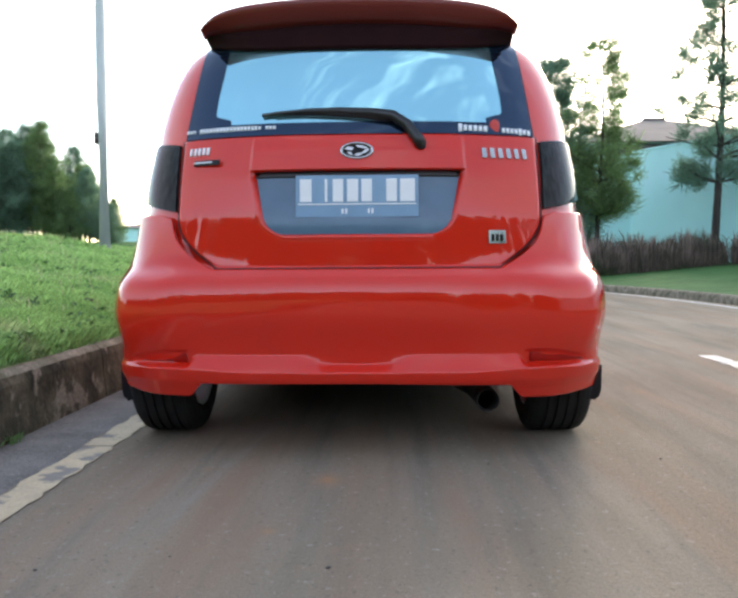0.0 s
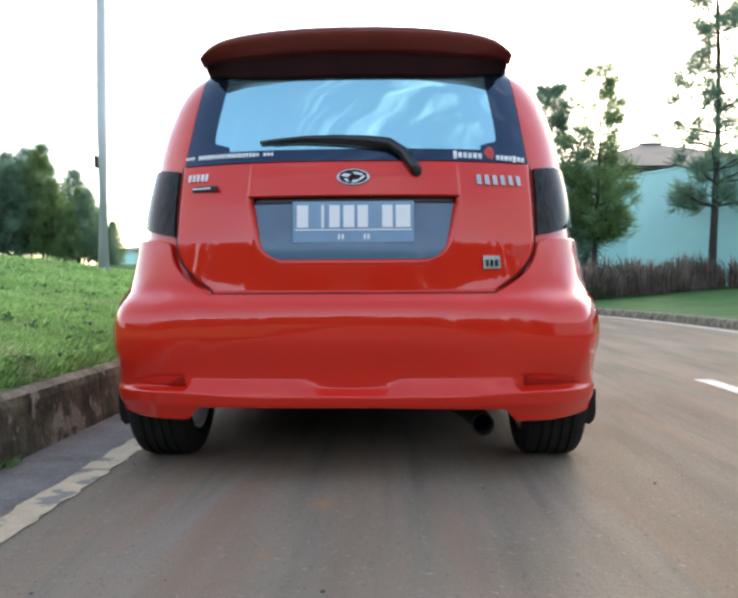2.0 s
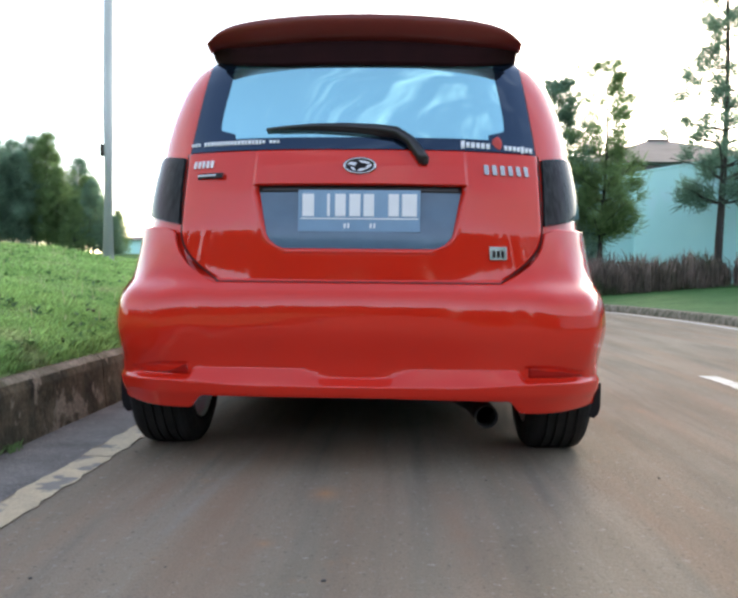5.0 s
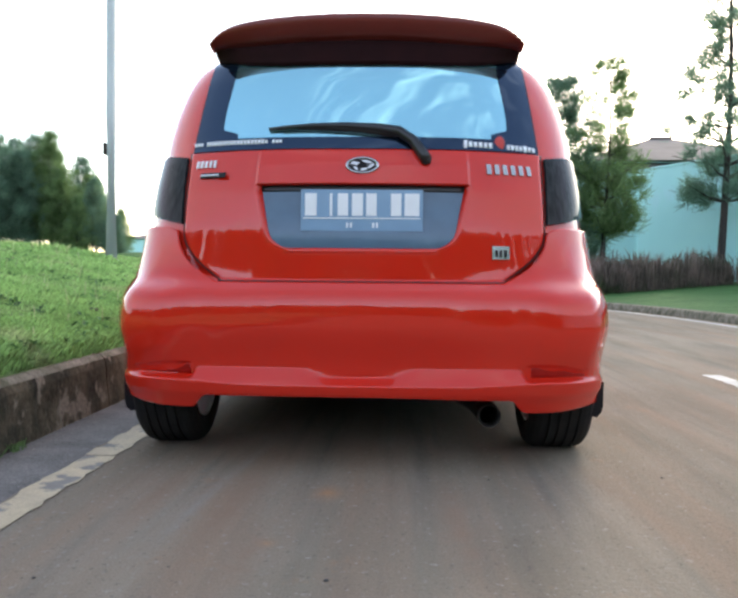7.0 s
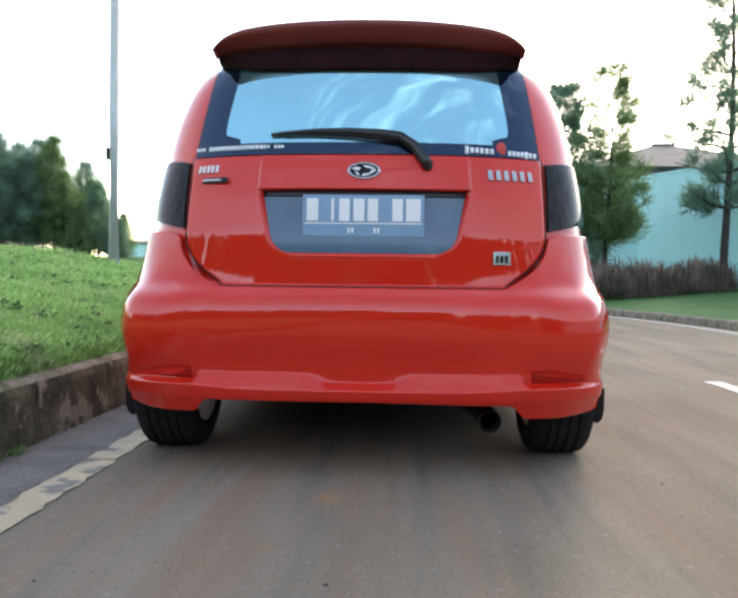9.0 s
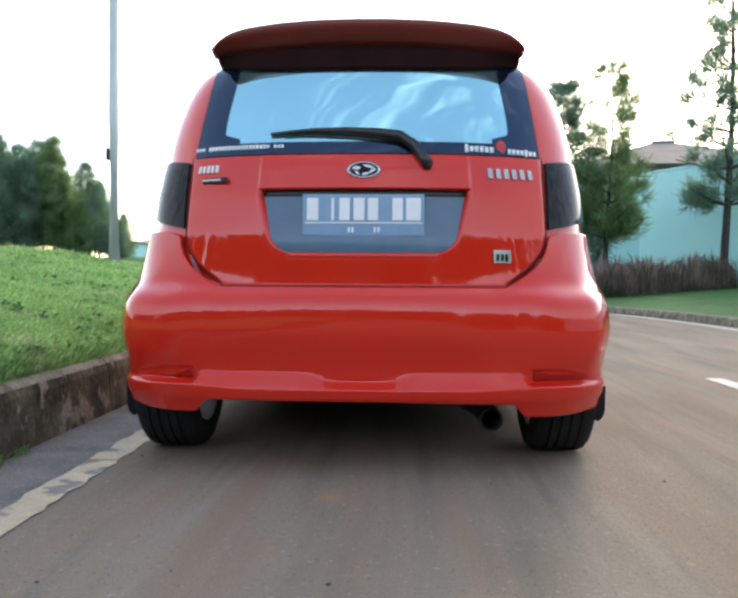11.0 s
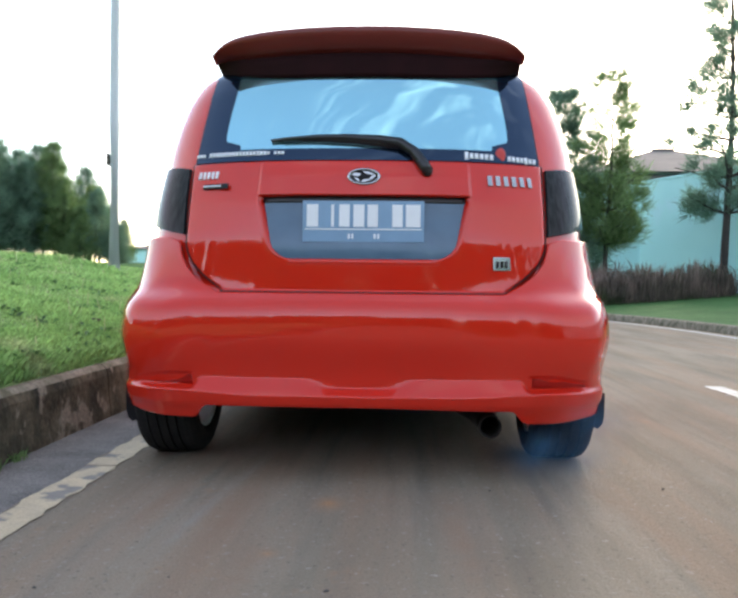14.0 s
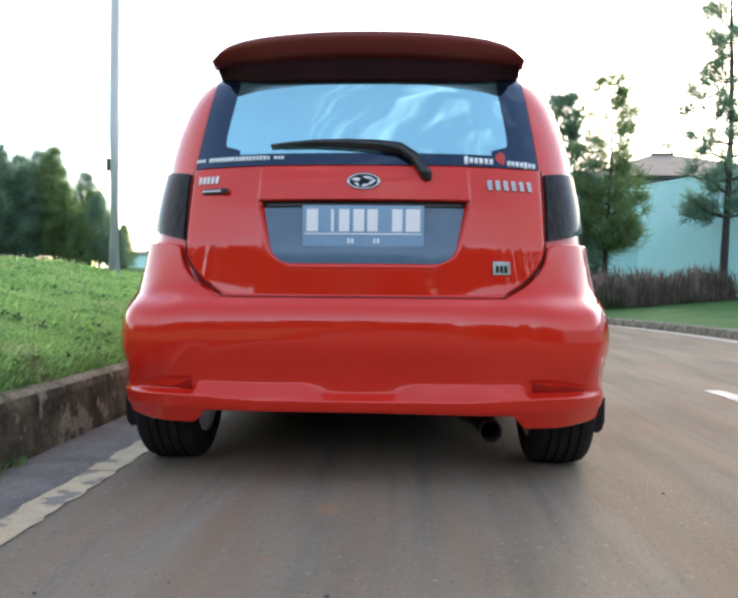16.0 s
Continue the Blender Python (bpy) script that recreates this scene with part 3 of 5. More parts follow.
def make_car():
    car = new("hatchback_car")
    tagged(car, "glossy red five-door hatchback car parked beside the kerb", "car")

    # body shell: closed rings from sill to roof
    rings = []
    front = lambda z: float(np.interp(z, [0.19, 0.5, 0.75, 0.9, 0.97, 1.1, 1.3, 1.44, 1.52], [3.52, 3.6, 3.55, 3.4, 3.0, 2.62, 2.25, 1.95, 1.6]))
    for z in np.concatenate([np.linspace(0.246, 1.44, 46), np.linspace(1.455, 1.52, 8)]):
        th = np.linspace(-math.pi / 2, math.pi / 2, 61)
        probe = np.abs(skin(th, np.full_like(th, z))[:, 0])
        rear = skin(th, np.full_like(th, z), -0.008 - 0.075 * smoothstep(0.60, 0.53, probe) * smoothstep(0.62, 0.70, z) * (1 - smoothstep(0.93, 1.0, z)))
        w, r, yc, n = [float(v) for v in row(z)]
        w -= 0.008
        yf = front(z)
        ym = yf - 0.75
        side = [(w, y, z) for y in np.linspace(yc, ym, 8)[1:-1]]
        th2 = np.linspace(math.pi / 2, -math.pi / 2, 25)
        nose = [(w * np.sign(math.sin(t)) * abs(math.sin(t)) ** 0.75, ym + (yf - ym) * max(math.cos(t), 0) ** 0.75, z) for t in th2]
        rings.append([tuple(p) for p in rear] + side + nose + [(-x, y, zz) for x, y, zz in side[::-1]])
    N = len(rings[0])
    verts = [p for ring in rings for p in ring]
    faces = [(i * N + k, i * N + (k + 1) % N, (i + 1) * N + (k + 1) % N, (i + 1) * N + k) for i in range(len(rings) - 1) for k in range(N)]
    faces += [tuple(range(N))[::-1], tuple(range((len(rings) - 1) * N, len(rings) * N))]
    body = link_mesh("body", verts, faces, RED, car)
    for sx in (-1, 1):
        for yw in (0.49, 2.92):
            cut = part("cut", lathe_bm([(-0.17, 0.001), (-0.17, 0.335), (0.17, 0.335), (0.17, 0.001)], sx * 0.73, yw, 0.29, 40, closed=True), UNDER, None)
            md = body.modifiers.new("arch", "BOOLEAN")
            md.object, md.operation, md.solver = cut, "DIFFERENCE", "EXACT"
            bpy.context.view_layer.update()
            done = bpy.data.meshes.new_from_object(body.evaluated_get(bpy.context.evaluated_depsgraph_get()))
            body.modifiers.clear()
            body.data = done
            bpy.data.objects.remove(cut)

    # bumper
    th = np.linspace(-1.45, 1.45, 221)
    v = np.linspace(0, 1, 110)
    T, V = np.meshgrid(th, v)
    X0 = skin(T, np.full_like(T, 0.4))[:, :, 0]
    ax = np.abs(X0)
    lo = 0.240 - 0.044 * smoothstep(0.485, 0.55, ax) + 0.010 * smoothstep(0.62, 0.83, ax) - 0.007 * smoothstep(0.0, 0.5, X0)
    hi = np.full_like(T, 0.60)
    for _ in range(12):
        at = np.abs(skin(T, hi)[:, :, 0]) - 0.004
        hi = 0.5 * hi + 0.5 * np.clip(0.77 - 0.16 * np.sqrt(np.clip((0.604 - at) / 0.14, 0, 1.1)), 0.600, 0.77)
    hi = hi + 0.018 * smoothstep(0.60, 0.66, np.abs(skin(T, hi)[:, :, 0]))
    Z = lo + (hi - lo) * V
    ledge_top = 0.300 + 0.030 * smoothstep(0.09, 0.17, ax) - 0.030 * smoothstep(0.515, 0.54, ax)
    ledge_low = 0.276 + 0.014 * smoothstep(0.30, 0.60, ax) - 0.010 * smoothstep(0.66, 0.84, ax)
    out = 0.040 * (1 - smoothstep(0.62, 0.80, ax) * 0.75)
    off = -0.006 + out * (1 - np.clip((Z - ledge_low) / np.maximum(ledge_top - ledge_low, 0.008), 0, 1)) + 0.022 * smoothstep(0.33, 0.47, Z)
    off -= 0.010 * smoothstep(0.535, 0.55, ax) * (1 - smoothstep(0.72, 0.75, ax)) * smoothstep(ledge_top - 0.002, ledge_top + 0.004, Z) * (1 - smoothstep(0.0, 0.008, Z - (0.338 - 0.02 * smoothstep(0.6, 0.75, ax))))
    off -= 0.006 * smoothstep(0.255, 0.22, Z)
    off += 0.030 * smoothstep(0.46, 0.64, ax) * (1 - smoothstep(0.72, 0.82, ax)) * (1 - smoothstep(0.57, 0.765, Z)) * smoothstep(0.26, 0.40, Z)  # full rounded hips
    P = skin(T, Z, off)
    P[:, :, 0] -= 0.006
    bumper = link_mesh("rear_bumper", *grid_solid(P, 0.012), RED, car)
    part("sensor", lathe_to_y(0.013, 0.006, skin_x(0.296, 0.505, 0.008)), RED, bumper)
    for sx in (-1, 1):
        uu, vv = np.meshgrid(np.linspace(0.548, 0.735, 20), np.linspace(0, 1, 5))
        zz = 0.306 + (0.030 - 0.024 * smoothstep(0.58, 0.735, uu)) * vv
        pr = skin_x(sx * uu, zz, -0.005)
        link_mesh("reflector", *grid_solid(pr if sx > 0 else pr[:, ::-1], 0.006), RED_DEEP, bumper, label="dark red reflector strip")

    # tailgate with the recess for the plate
    def gate_half(z):
        return 0.604 - 0.14 * np.clip((0.77 - z) / 0.16, 0, 1.1) ** 2 - 0.004 * smoothstep(0.8, 1.04, z)

    zs = np.concatenate([np.linspace(0.605, 0.72, 44), np.linspace(0.722, 0.93, 64), np.linspace(0.934, 1.038, 24)])
    us = np.linspace(-1, 1, 201)
    U, Z = np.meshgrid(us, zs)
    X = U * gate_half(Z)
    ax = np.abs(X)

    def recess_half(z):
        return 0.338 - 0.045 * (0.915 - z) / 0.195 - 0.062 * (1 - np.sqrt(1 - np.clip((0.768 - z) / 0.056, 0, 0.999) ** 2))

    inside = smoothstep(0.007, -0.003, ax - recess_half(Z)) * smoothstep(0.709, 0.717, Z) * (1 - smoothstep(0.916, 0.922, Z))
    depth = 0.012 + 0.040 * smoothstep(0.72, 0.915, Z)
    off = 0.004 - depth * inside
    off = off + 0.010 * smoothstep(0.352, 0.342, ax + 0.05 * (Z - 0.91)) * smoothstep(0.905, 0.915, Z) * (1 - 0.5 * smoothstep(0.98, 1.03, Z))
    off = off - 0.25 * np.clip(skin_x(X, np.full_like(Z, 0.775))[:, :, 1] - skin_x(X, np.maximum(Z, 0.66))[:, :, 1], 0, 0.03) * smoothstep(0.79, 0.77, Z) * smoothstep(0.05, 0.3, ax)  # upright lower corners
    rim = np.maximum(ax - recess_half(Z), 0.713 - Z)
    off = off + 0.003 * np.exp(-((rim - 0.010) / 0.006) ** 2) * (1 - smoothstep(0.905, 0.915, Z))  # rolled lip round the recess
    off -= np.clip(float(row(0.66)[1]) - row(Z)[1], 0, 0.03) * smoothstep(0.665, 0.655, Z)  # the gate stays flat down to its lower edge
    off -= 0.004 * smoothstep(0.611, 0.606, Z) + 0.006 * smoothstep(0.985, 1.0, np.abs(U))
    gate = link_mesh("tailgate", *grid_solid(skin_x(X, Z, off), 0.010), RED, car)
    zz = np.concatenate([np.linspace(0.713, 0.77, 16), np.linspace(0.775, 0.900, 16)])
    U2, Z2 = np.meshgrid(np.linspace(-1, 1, 60), zz)
    X2 = U2 * (recess_half(Z2) + 0.001)
    link_mesh("plate_panel", *grid_solid(skin_x(X2, Z2, -0.001 - 0.016 * smoothstep(0.72, 0.915, Z2)), 0.004, True), PANEL, gate, label="plate surround panel, reflected sky blue put into its colour")
    # Shade under the overhang above the plate, added as a black strip.
    x6, z6 = np.meshgrid(np.linspace(-0.337, 0.337, 40), np.linspace(0.899, 0.921, 4))
    link_mesh("overhang_shade_strip", *grid_solid(skin_x(x6, z6, -0.014), 0.004), GLOSS_BLACK, gate, label="black strip for the shade above the plate")
    # dark seal round the tailgate
    for sx in (-1, 1):
        z3 = np.linspace(0.604, 1.04, 60)
        edge = gate_half(np.maximum(z3, 0.606)) + 0.001
        strip = np.stack([skin_x(sx * (edge - 0.003), z3, -0.002), skin_x(sx * (edge + 0.005), z3, -0.002)], axis=1)
        link_mesh("seal", *grid_solid(strip if sx > 0 else strip[:, ::-1], 0.003), SEAM, gate)
    x3 = np.linspace(-0.47, 0.47, 60)
    strip = np.stack([skin_x(x3, np.full_like(x3, 0.599), -0.002), skin_x(x3, np.full_like(x3, 0.607), -0.002)], axis=0)
    link_mesh("seal", *grid_solid(strip, 0.003), SEAM, gate)

    # number plate, its characters as plain bars
    plate = new("number_plate")
    plate.parent = car
    pm = pose(0, 0.078, 0.835, -3.0, 0, 0)
    plate.matrix_local = pm
    part("plate_sheet", box_bm(-0.1975, 0.1975, -0.003, 0.003, -0.0675, 0.0675, 0.0015), PLATE, plate, "metal plate with reflected sky blue put into its colour")
    for x0, x1 in ((-0.184, -0.146), (-0.104, -0.095), (-0.078, -0.044), (-0.032, 0.004), (0.014, 0.048), (0.094, 0.128), (0.138, 0.186)):
        part("character_bar", box_bm(x0, x1, -0.0055, -0.003, -0.018, 0.055, 0.001), WHITE, plate)
    part("rule", box_bm(-0.19, 0.19, -0.005, -0.003, -0.0275, -0.0235, 0), WHITE, plate)
    for x0 in (-0.05, -0.038, 0.034, 0.046):
        part("date_bar", box_bm(x0, x0 + 0.007, -0.005, -0.003, -0.056, -0.040, 0), WHITE, plate)

    # rear window: film-coated glass in a black border
    def glass_half(z):
        return 0.592 - 0.040 * (z - 1.04) / 0.33

    U4, Z4 = np.meshgrid(np.linspace(-1, 1, 81), np.linspace(1.042, 1.395, 40))
    window = link_mesh("rear_window", *grid_solid(skin_x(U4 * (glass_half(Z4) - 0.004), Z4, 0.004), 0.005, True), FRIT, car, label="dark-bordered rear window reflecting blue sky")
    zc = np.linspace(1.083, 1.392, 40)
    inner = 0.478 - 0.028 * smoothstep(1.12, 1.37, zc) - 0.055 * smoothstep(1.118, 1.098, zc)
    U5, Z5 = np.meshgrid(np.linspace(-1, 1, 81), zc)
    link_mesh("pane", *grid_solid(skin_x(U5 * inner[:, None], Z5, 0.0046), 0.0004, True), GLASS, window, label="film-coated pane mirroring the sky, extra sky blue in its tint")
    for k in range(26):
        x0 = -0.586 + k * 0.0123
        if k in (3, 22):
            continue
        sticker(window, x0, 1.069, 0.0095, 0.011 if k < 4 or k > 20 else 0.015, WHITE)
    for k in range(6):
        sticker(window, 0.330 + k * 0.0168, 1.063 - 0.0005 * k, 0.0125, 0.019 if k else 0.028, WHITE)
    for k in range(7):
        sticker(window, 0.476 + k * 0.0148, 1.058 - 0.0006 * k, 0.0112, 0.024 if k == 4 else 0.017, WHITE)
    bm = bmesh.new()
    c = skin_x(0.450, 1.068, 0.007)
    bmesh.ops.create_icosphere(bm, subdivisions=2, radius=1, matrix=Matrix.LocRotScale(Vector(c), None, (0.018, 0.003, 0.026)))
    part("sticker_mark", bm, STICKER_RED, window, "red emblem on the window sticker", smooth=True)
    for sx in (-1, 1):
        z3 = np.linspace(1.035, 1.40, 40)
        strip = np.stack([skin_x(sx * (glass_half(z3) - 0.005), z3, -0.004), skin_x(sx * (glass_half(z3) + 0.007), z3, -0.004)], axis=1)
        link_mesh("seal", *grid_solid(strip if sx > 0 else strip[:, ::-1], 0.003), SEAM, window)

    # tail lamps wrap round the corners
    for sx in (-1, 1):
        uu, vv = np.meshgrid(np.linspace(0, 1, 26), np.linspace(0, 1, 24))
        zl = 0.797 + 0.045 * uu
        zh = 1.028 + 0.030 * uu - 0.02 * uu ** 3
        zz = zl + (zh - zl) * vv
        t0 = np.abs(angle_at(0.613, zz))
        t1 = 1.36 - 0.12 * vv
        pts = skin(sx * (t0 + (t1 - t0) * uu), zz, 0.004 + 0.010 * np.sin(np.pi * np.clip(uu, 0.02, 0.98)) ** 0.5 * np.sin(np.pi * np.clip(vv, 0.02, 0.98)) ** 0.3)
        link_mesh("tail_lamp", *grid_solid(pts if sx > 0 else pts[:, ::-1], 0.012, True), SMOKED, car, label="dark smoked tail lamp")

    # spoiler
    xs = np.linspace(-0.546, 0.546, 73)
    e = np.abs(xs) / 0.546
    top = 1.503 - 0.085 * xs ** 2 - 0.045 * e ** 12
    k = 1 - 0.72 * e ** 6
    dy = 0.92 * (skin_x(xs * 0.98, 1.36 + 0 * xs)[:, 1] - float(skin_x(0.0, 1.36)[1]))
    sect = [(0.66 - 0.0 * xs, top + 0.004), (0.40 + 0 * xs, top + 0.006 * k), (0.22 + dy, top + 0.003), (0.180 + dy, top - 0.004 * k), (0.172 + dy, top - 0.016 * k),
            (0.182 + dy, top - 0.036 * k), (0.208 + dy, top - 0.062 * k), (0.240 + dy, top - 0.084 * k)]
    Pt = np.stack([np.stack([xs, a + 0 * xs, b], axis=-1) for a, b in sect], axis=0)
    spoiler = link_mesh("roof_spoiler", *grid_solid(Pt[::-1], 0.006), RED_SHADED, car, label="roof spoiler in red darkened for the shade on its lip")
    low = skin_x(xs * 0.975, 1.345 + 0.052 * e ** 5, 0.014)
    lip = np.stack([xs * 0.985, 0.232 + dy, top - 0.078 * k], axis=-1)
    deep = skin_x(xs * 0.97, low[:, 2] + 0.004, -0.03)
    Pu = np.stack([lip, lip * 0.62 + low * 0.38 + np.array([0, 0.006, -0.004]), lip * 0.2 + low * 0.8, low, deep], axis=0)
    link_mesh("spoiler_underside", *grid_solid(Pu[::-1], 0.004), SPOILER_UNDER, spoiler, label="spoiler underside with its shade put into the maroon")
    for sx in (-1, 1):
        part("spoiler_end", box_bm(sx * 0.535 - 0.008, sx * 0.535 + 0.008, 0.42, 0.64, 1.395, 1.430, 0.005), RED_SHADED, spoiler)

    # wiper
    wiper = new("rear_wiper")
    wiper.parent = car
    arm_pts = [(0.205, 0.094, 1.000), (0.195, 0.095, 1.020), (0.160, 0.112, 1.070), (0.115, 0.130, 1.100), (0.05, 0.140, 1.110), (-0.06, 0.145, 1.118), (-0.16, 0.148, 1.119), (-0.27, 0.148, 1.114)]
    part("arm", tube_bm([skin_x(x, z, 0.022) for x, y, z in arm_pts], [0.019, 0.019, 0.018, 0.018, 0.016, 0.012, 0.009, 0.005], 10), GLOSS_BLACK, wiper, smooth=True)
    blade = [(0.11, 1.088), (0.0, 1.104), (-0.12, 1.113), (-0.24, 1.115), (-0.312, 1.110)]
    part("blade", tube_bm([skin_x(x, z, 0.014) for x, z in blade], [0.010, 0.012, 0.012, 0.009, 0.006], 8), GLOSS_BLACK, wiper, smooth=True)
    part("pivot", lathe_to_y(0.018, 0.03, skin_x(0.205, 1.002, 0.012)), GLOSS_BLACK, wiper, smooth=True)

    # badges as plain shapes
    emblem = new("emblem")
    emblem.parent = car
    ec = Vector(skin_x(0.0, 0.983, 0.016))
    emblem.matrix_local = Matrix.Translation(ec) @ pose(0, 0, 0, -14, 0, 0)
    bm = bmesh.new()
    ring = [[bm.verts.new((a * math.cos(t), y, b * math.sin(t))) for t in (2 * math.pi * q / 40 for q in range(40))] for a, b, y in ((0.055, 0.030, 0.003), (0.054, 0.029, -0.004), (0.046, 0.0225, -0.004), (0.045, 0.022, 0.003))]
    for a, b in zip(ring, ring[1:] + ring[:1]):
        for q in range(40):
            bm.faces.new((a[q], a[(q + 1) % 40], b[(q + 1) % 40], b[q]))
    part("ring", bm, CHROME, emblem, "chrome oval ring", smooth=True)
    bm = bmesh.new()
    bmesh.ops.create_cone(bm, cap_ends=True, segments=40, radius1=1, radius2=1, depth=1, matrix=Matrix.LocRotScale((0, 0.001, 0), Euler((math.pi / 2, 0, 0)), (0.047, 0.024, 0.003)))
    part("field", bm, BLACK, emblem)
    bm = bmesh.new()
    for quad in (((-0.041, 0.004), (-0.030, 0.013), (-0.008, 0.009), (-0.017, -0.001)), ((-0.032, -0.004), (-0.019, -0.006), (-0.012, -0.018), (-0.022, -0.016)),
                 ((-0.006, 0.018), (0.018, 0.016), (0.036, 0.009), (0.026, 0.005), (0.004, 0.010)), ((0.036, 0.007), (0.040, 0.000), (0.024, -0.012), (0.016, -0.008), (0.027, 0.003)),
                 ((0.022, -0.013), (0.006, -0.019), (-0.008, -0.019), (-0.002, -0.011), (0.014, -0.009))):
        f = bm.faces.new([bm.verts.new((x, -0.003, z)) for x, z in quad])
        ex = bmesh.ops.extrude_face_region(bm, geom=[f])
        bmesh.ops.translate(bm, verts=[g for g in ex["geom"] if isinstance(g, bmesh.types.BMVert)], vec=(0, 0.004, 0))
    part("device", bm, CHROME, emblem)
    badges = [("model_badge", 0.398, 0.561, 0.977, 0.036, 6, "chrome model badge in raised bars"), ("tune_badge", -0.569, -0.490, 0.996, 0.026, 5, "white and chrome badge")]
    for name, x0, x1, zc_, h, n, label in badges:
        b = new(name)
        b.parent = car
        b["label"] = label
        step = (x1 - x0) / n
        for q in range(n):
            xa = x0 + q * step
            bm = box_bm(-step * 0.31, step * 0.31, -0.003, 0.003, -h / 2, h / 2, 0.0012)
            o = part("badge_bar", bm, CHROME if name == "model_badge" else WHITE, b)
            o.matrix_local = frame_at(xa + step / 2, zc_, 0.007)
            if name == "tune_badge" and q == 0:
                o2 = part("badge_plate", box_bm(0.0, 0.105, -0.002, 0.002, -0.052, -0.033, 0.001), SMOKED, b)
                o2.matrix_local = frame_at(-0.54, zc_, 0.008)
                o3 = part("badge_bar", box_bm(0.0, 0.078, -0.004, 0.0, -0.046, -0.038, 0.001), CHROME, b)
                o3.matrix_local = frame_at(-0.54, zc_, 0.008)
    small = new("grade_badge")
    small.parent = car
    small.matrix_local = frame_at(0.449, 0.702, 0.006)
    part("badge_plate", box_bm(-0.030, 0.030, -0.003, 0.003, -0.022, 0.022, 0.001), CHROME, small)
    for x0 in (-0.020, -0.005, 0.010):
        part("badge_bar", box_bm(x0, x0 + 0.009, -0.005, -0.003, -0.014, 0.008, 0.0005), BLACK, small)

    # wheels
    for sx, yw in ((-1, 0.49), (1, 0.49), (-1, 2.92), (1, 2.92)):
        wheel = new("wheel")
        wheel.parent = car
        wheel.matrix_local = pose(sx * 0.695 - 0.004, yw, 0.292)
        prof = [(-0.094, 0.196), (-0.109, 0.222), (-0.109, 0.250), (-0.102, 0.270), (-0.090, 0.284), (-0.074, 0.2905)]
        for gx in (-0.050, -0.017, 0.017, 0.050):
            prof += [(gx - 0.005, 0.292), (gx - 0.004, 0.284), (gx + 0.004, 0.284), (gx + 0.005, 0.292)]
        prof += [(0.074, 0.2905), (0.090, 0.284), (0.102, 0.270), (0.109, 0.250), (0.109, 0.222), (0.094, 0.196)]
        part("tyre", lathe_bm(prof, sides=72), TYRE, wheel, "black rubber tyre")
        rim = part("rim", lathe_bm([(-0.097, 0.199), (-0.090, 0.185), (-0.03, 0.178), (0.085, 0.178), (0.099, 0.199), (0.085, 0.190), (-0.075, 0.194)], sides=48), ALLOY, wheel, "silver alloy rim", smooth=True)
        bm = bmesh.new()
        for q in range(7):
            a = 2 * math.pi * q / 7
            m = Matrix.Rotation(a, 4, "X") @ Matrix.Translation((sx * 0.045, 0, 0.105))
            bmesh.ops.create_cube(bm, size=1, matrix=m @ Matrix.Diagonal((0.022, 0.035, 0.16, 1)))
        part("spokes", bm, ALLOY, rim)
        part("brake_drum", lathe_bm([(-0.045, 0.02), (-0.05, 0.075), (0.02, 0.08), (0.03, 0.02)], sides=32), UNDER, wheel)

    # underside: floor pan, beam, silencer, tailpipe, mud flaps
    # Floor pan set low, with unseen blocks added to darken the road below.
    part("floor_pan", box_bm(-0.56, 0.56, 0.78, 3.3, 0.150, 0.26, 0.01), UNDER, car)
    part("shade_block_rear", box_bm(-0.42, 0.36, 0.16, 0.77, 0.222, 0.30, 0.03), UNDER, car)
    part("shade_block_front", box_bm(-0.72, 0.72, 3.30, 3.42, 0.135, 0.26, 0.01), UNDER, car)
    for sx in (-1, 1):
        part("shade_block_side", box_bm(sx * 0.76 - 0.05, sx * 0.76 + 0.05, 0.86, 2.55, 0.15, 0.26, 0.01), UNDER, car)
    part("rear_beam", tube_bm([(-0.56, 0.55, 0.27), (0.56, 0.55, 0.27)], 0.035, 12), UNDER, car)
    part("silencer", tube_bm([(-0.15, 0.46, 0.29), (0.30, 0.46, 0.29)], 0.075, 16), UNDER, car)
    part("tailpipe", pipe_bm([(0.30, 0.50, 0.215), (0.40, 0.36, 0.180), (0.422, 0.22, 0.168), (0.424, 0.12, 0.166)], 0.038, 0.034), EXHAUST, car, "sooty round tailpipe", smooth=True)
    for sx in (-1, 1):
        outline = [(-0.098, 0.055), (0.088, 0.055), (0.092, -0.030), (0.086, -0.056), (0.070, -0.070), (0.035, -0.058), (0.0, -0.02), (-0.098, -0.012)]
        bm = bmesh.new()
        sheet = bm.faces.new([bm.verts.new((sx * x, -0.006, z)) for x, z in outline])
        ex = bmesh.ops.extrude_face_region(bm, geom=[sheet])
        bmesh.ops.translate(bm, verts=[g for g in ex["geom"] if isinstance(g, bmesh.types.BMVert)], vec=(0, 0.012, 0))
        mf = part("mud_flap", bm, BLACK, car)
        mf.matrix_local = pose(sx * 0.741 - 0.004, 0.235, 0.214, 6, 0, sx * 14)
    return car


def lathe_to_y(r, length, c):
    bm = bmesh.new()
    bmesh.ops.create_cone(bm, cap_ends=True, segments=24, radius1=r, radius2=r * 0.9, depth=length, matrix=Matrix.Translation(Vector(c)) @ Matrix.Rotation(math.pi / 2, 4, "X"))
    return bm


